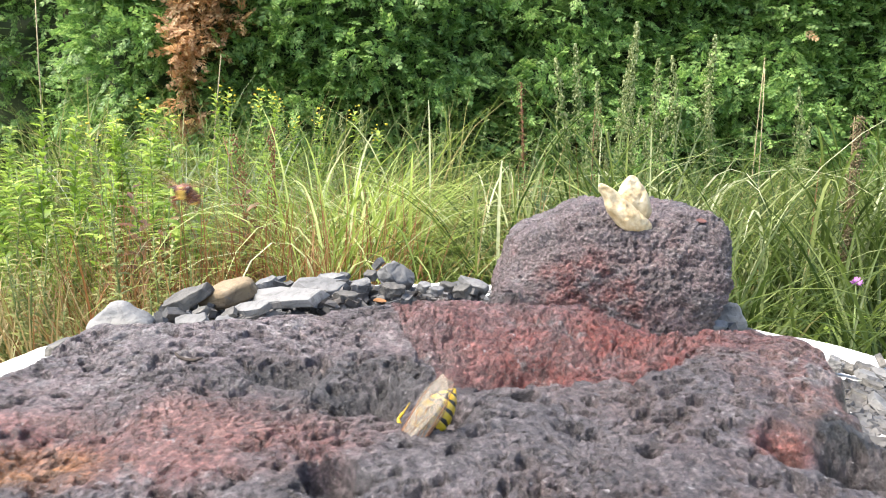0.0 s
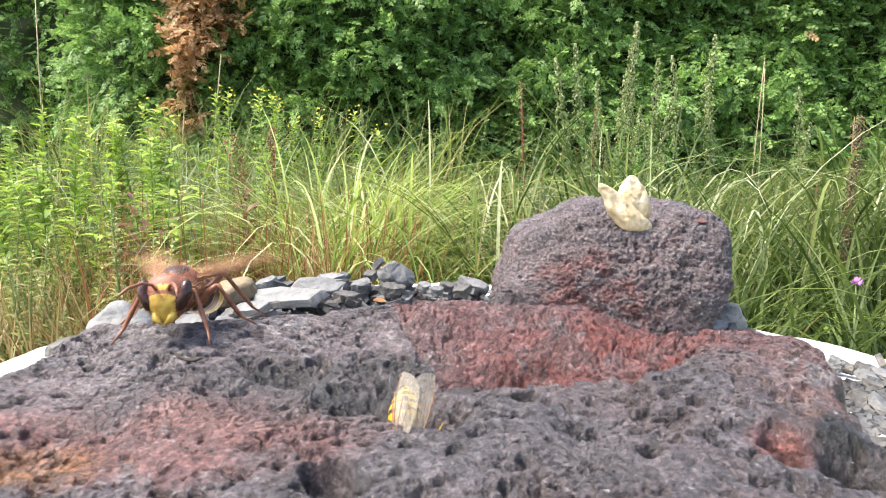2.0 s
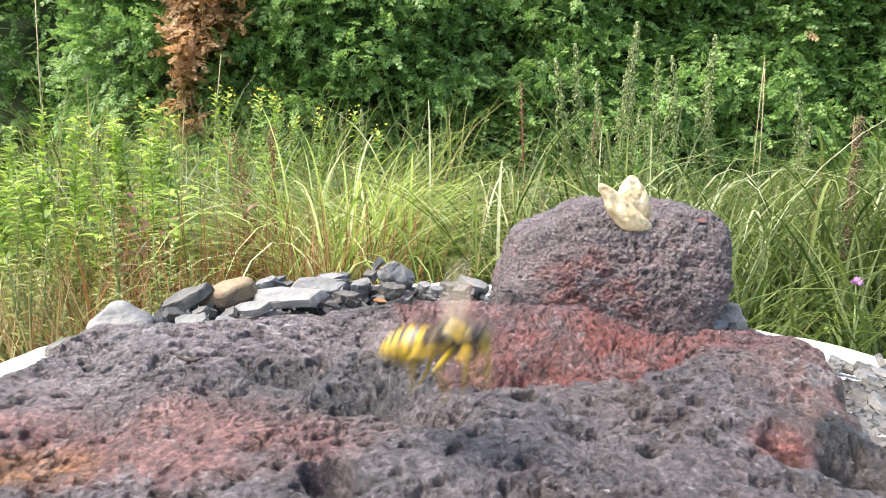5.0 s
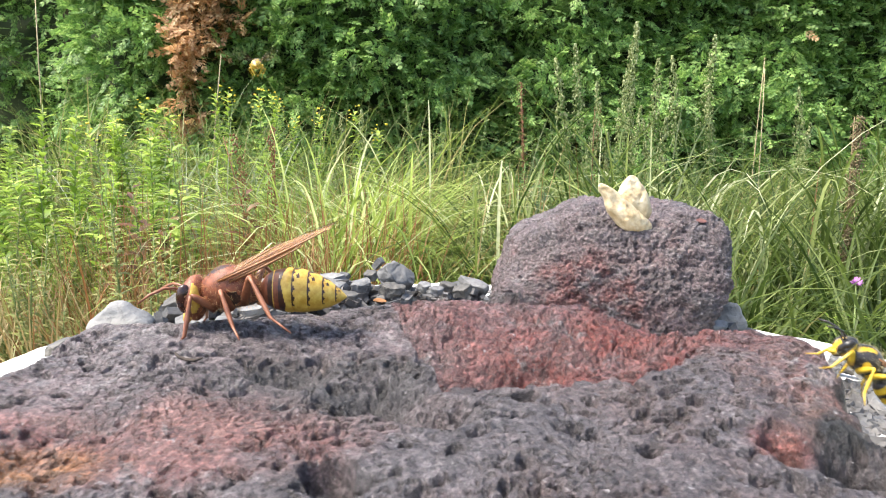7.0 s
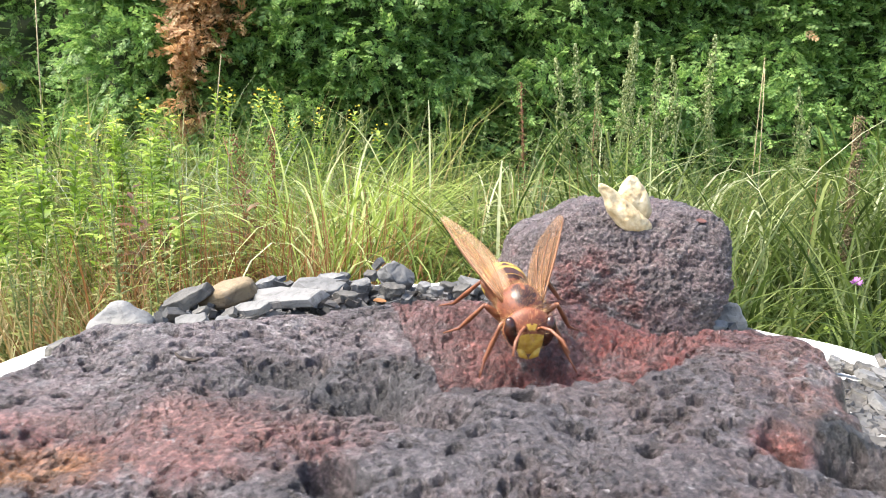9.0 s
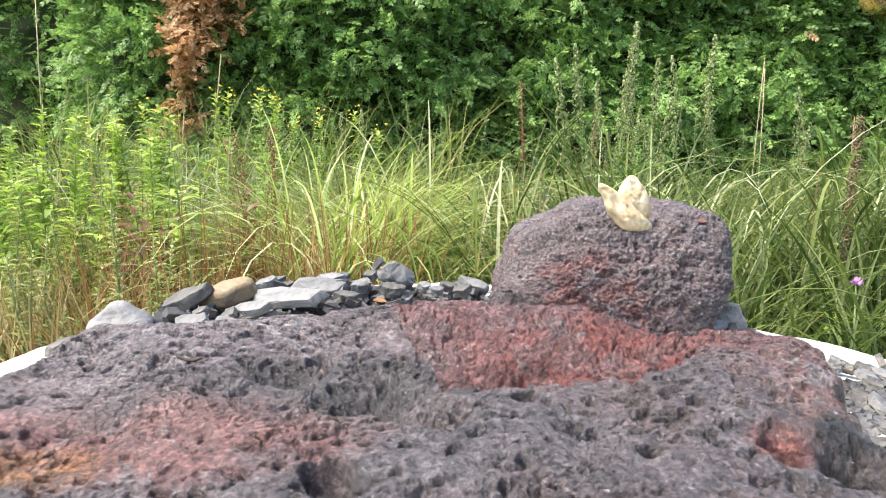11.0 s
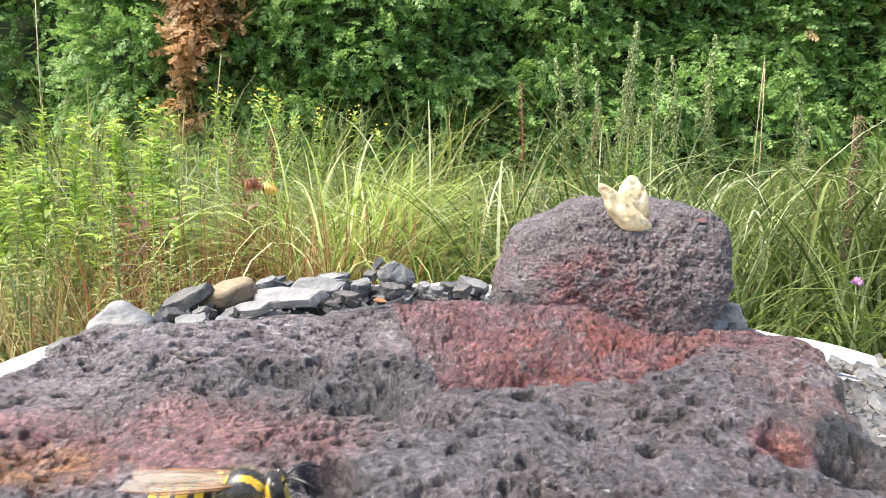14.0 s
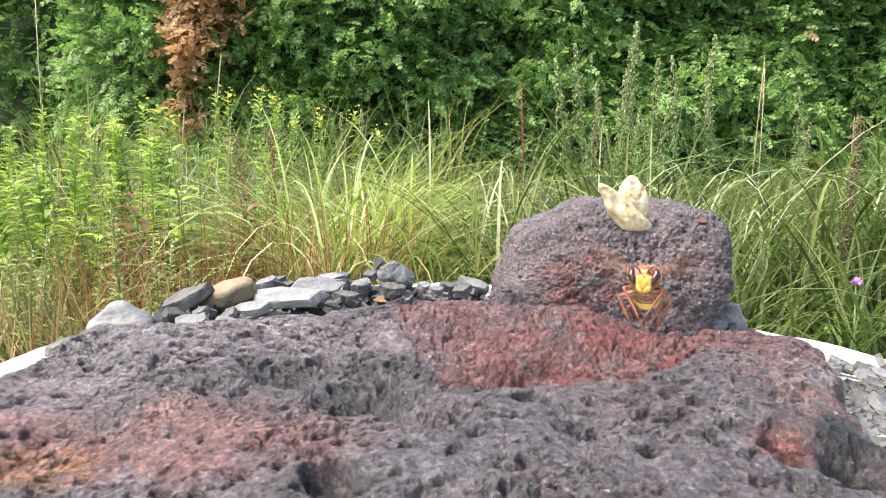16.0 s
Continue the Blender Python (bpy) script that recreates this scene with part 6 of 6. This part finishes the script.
PASSING_PATH = [
    (0, -0.1431, 0.1600, 0.3211, 0, 0, 0),
    (0.3, -0.1342, 0.2400, 0.3226, 5, 5, 0),
    (0.4, -0.0661, 0.2600, 0.3393, 15, 10, 0),
    (0.5, 0.0017, 0.2700, 0.3652, 20, 10, 30),
    (0.6, 0.0959, 0.2600, 0.3845, 20, 5, 0),
    (0.8, 0.1923, 0.2000, 0.3781, 30, 0, 0),
    (2.5, 0.3262, 0.2500, 0.3458, 110, 0, 0),
    (3.4, 0.1933, 0.2000, 0.3703, 180, 0, 0),
    (3.5, 0.1486, 0.2000, 0.3719, 180, 0, 0),
    (3.6, 0.0443, 0.1900, 0.3730, 180, 0, 0),
    (3.8, -0.0362, 0.2000, 0.3466, 185, 0, 0),
    (4, -0.1725, 0.3200, 0.3239, 195, 0, 0),
    (4.2, -0.1748, 0.2200, 0.3463, 180, 0, 0),
    (5.2, -0.2073, 0.2000, 0.3466, 100, 0, 0),
    (6.2, -0.1435, 0.2000, 0.3386, 30, 0, 0),
    (6.3, -0.0753, 0.2000, 0.3394, 60, 0, 0),
    (6.4, -0.0948, 0.2000, 0.3641, 80, 0, 0),
    (6.5, -0.0163, 0.2700, 0.3770, 10, 0, 0),
    (6.6, -0.0038, 0.2000, 0.3594, -70, 0, 0),
    (6.7, -0.0167, 0.2000, 0.3546, -150, 0, 0),
    (6.9, -0.0773, 0.2000, 0.3625, -200, 0, 0),
    (7, -0.0781, 0.3000, 0.3893, -260, 5, 0),
    (7.2, -0.0538, 0.3000, 0.3640, -290, 0, 0),
    (7.5, -0.0046, 0.3000, 0.3304, -340, 0, 0),
    (7.7, 0.0868, 0.2000, 0.3711, -350, 0, 0),
    (8.1, 0.1610, 0.2000, 0.3750, -300, 0, 0),
    (8.4, 0.0441, 0.4800, 0.4118, -200, 0, 0),
    (8.5, -0.0333, 0.5000, 0.4097, -160, 0, 0),
    (8.6, 0.0057, 0.4500, 0.3957, -220, 0, 0),
    (8.8, -0.0610, 0.2000, 0.3703, -180, 0, 0),
    (9, -0.1342, 0.2000, 0.3703, -180, 0, 0),
    (9.3, -0.2041, 0.2000, 0.3703, -240, 0, 0),
    (10, -0.4058, 0.3000, 0.3569, -300, 0, 0),
    (10.6, 0.0048, 0.4000, 0.5800, -360, 0, 0),
    (11.3, 0.2301, 0.2500, 0.3048, -420, 0, 0),
    (11.5, 0.1582, 0.2200, 0.2991, -500, 0, 0),
    (11.6, 0.0986, 0.2000, 0.3088, -540, 0, 0),
    (11.7, 0.0413, 0.1800, 0.3570, -530, 10, 0),
    (11.8, -0.0402, 0.1800, 0.3835, -520, 10, 0),
    (12, -0.1680, 0.2000, 0.4082, -520, 0, 0),
    (13.5, -0.0841, 0.3000, 0.5627, -440, 0, 0),
    (14.7, 0.0333, 0.2000, 0.4156, -370, 0, 0),
    (14.9, 0.0561, 0.1900, 0.3854, -360, 0, 0),
    (15, 0.1027, 0.2000, 0.4156, -360, 0, 0),
    (15.1, 0.1443, 0.2000, 0.3842, -360, 0, 0),
    (16, 0.4308, 0.3000, 0.3921, -360, 0, 0),
]
HORNET_MODES = [(0.0, "fly"), (1.46, "hum"), (3.34, "fly"), (6.0, "hum"), (6.9, "raise"), (7.14, "fly"), (7.58, "rest"), (7.75, "fly"), (8.24, "hum"), (8.6, "vee"), (9.6, "fly"), (11.4, "flick"), (12.55, "fly")]
WASP_MODES = [(0.0, "shut"), (1.1, "up"), (2.4, "buzz"), (4.9, "fly"), (6.2, "rest"), (7.95, "fly"), (13.4, "rest"), (14.85, "lift"), (15.25, "rest"), (15.45, "fly")]
WING = {"rest": (3, 5), "vee": (26, 14), "raise": (9, 12), "shut": (-3, 12), "up": (6, 8), "lift": (30, 35)}


def mode_at(modes, t):
    return [m for s0, m in modes if s0 <= t + 1e-6][-1]


def animate(made, path, modes, size, still=(), stance=0, droop=1):
    body, abdomen, legs, wings = made
    k = MM * size
    walk(body, [(t, pose(x, y, z, roll, -nose, turn)) for t, x, y, z, turn, nose, roll in path])
    ticks = [i / 30 for i in range(481)]
    for wing, kind_, sg in wings:
        rows, last = [], None
        hind = kind_ == "hindwing"
        hinge = (HINGE[0] - (1.6 if hind else 0), HINGE[1], HINGE[2] - (0.35 if hind else 0))
        for i, t in enumerate(ticks):
            m = mode_at(modes, t)
            if m == "fly":
                sweep, rise, twist = (62 if hind else 72), 18 + (0, 66, 40, -34, -60)[i % 5], 10
            elif m == "hum":
                sweep, rise, twist = (30, 58, 44, 14, 6)[i % 5] + (4 if hind else 0), (4, -4, 0, 10, 12)[i % 5], 16
            elif m == "flick":
                sweep, rise, twist = (30, 52, 40, 18, 12)[i % 5], (16, 26, 20, 8, 6)[i % 5], 16
            elif m == "buzz" and sg < 0:
                sweep, rise, twist = (34, 80, 60, 20, 0)[i % 5], (14, 30, 20, 4, 0)[i % 5], 22
            elif m == "buzz":
                sweep, rise, twist = (12, 15, 13, 10, 9)[i % 5], 10, 18
            else:
                sweep, rise = WING[m]
                twist = 5 if m == "rest" else 22
                sweep += 5 if hind else 0
                if m == "up":
                    sweep += 6 if sg > 0 else -11
            key = (sweep, rise, twist)
            edge = i in (0, 480) or mode_at(modes, ticks[min(i + 1, 480)]) != m
            if key != last or edge:
                rows.append((t, pose(hinge[0] * k, hinge[1] * sg * k, hinge[2] * k, 0, 0, -sweep * sg) @ pose(0, 0, 0, twist * sg * -1, rise, 0)))
            last = key
        walk(wing, rows)
    for leg, n, sg in legs:
        rows = []
        at = (COXA[n][0] * k, COXA[n][1] * sg * k, COXA[n][2] * k)
        for i in range(0, 481, 3):
            t = i / 30
            m = mode_at(modes, t)
            if m == "fly":
                a, b = (-14, 18, 24)[n] * sg, (-44, -48, -34)[n] * sg
            else:
                moving = not any(a0 <= t <= a1 for a0, a1 in still)
                ph = t * 2 * math.pi * 2.6 + (n + (sg > 0)) * math.pi
                a, b = (11 * math.sin(ph) if moving else 2 * math.sin(t * 3 + n)), ((4 * max(0, math.cos(ph)) if moving else 0) + stance) * sg
            rows.append((t, pose(*at, b, 0, a)))
        walk(leg, rows)
    rows = []
    for i in range(0, 481, 15):
        t = i / 30
        lift = droop + 2 * math.sin(t * 5.1)
        rows.append((t, pose(-3.7 * k, 0, -0.8 * k, 0, lift, 2 * math.sin(t * 3.7))))
    walk(abdomen, rows)


def motions():
    animate(hornet, HORNET_PATH, HORNET_MODES, 1.18, stance=9, droop=-9)
    animate(wasp, WASP_PATH, WASP_MODES, 0.6, ((0, 4.8),))
    animate(other_wasp, PASSING_PATH, [(0.0, "fly")], 0.6)


motions()
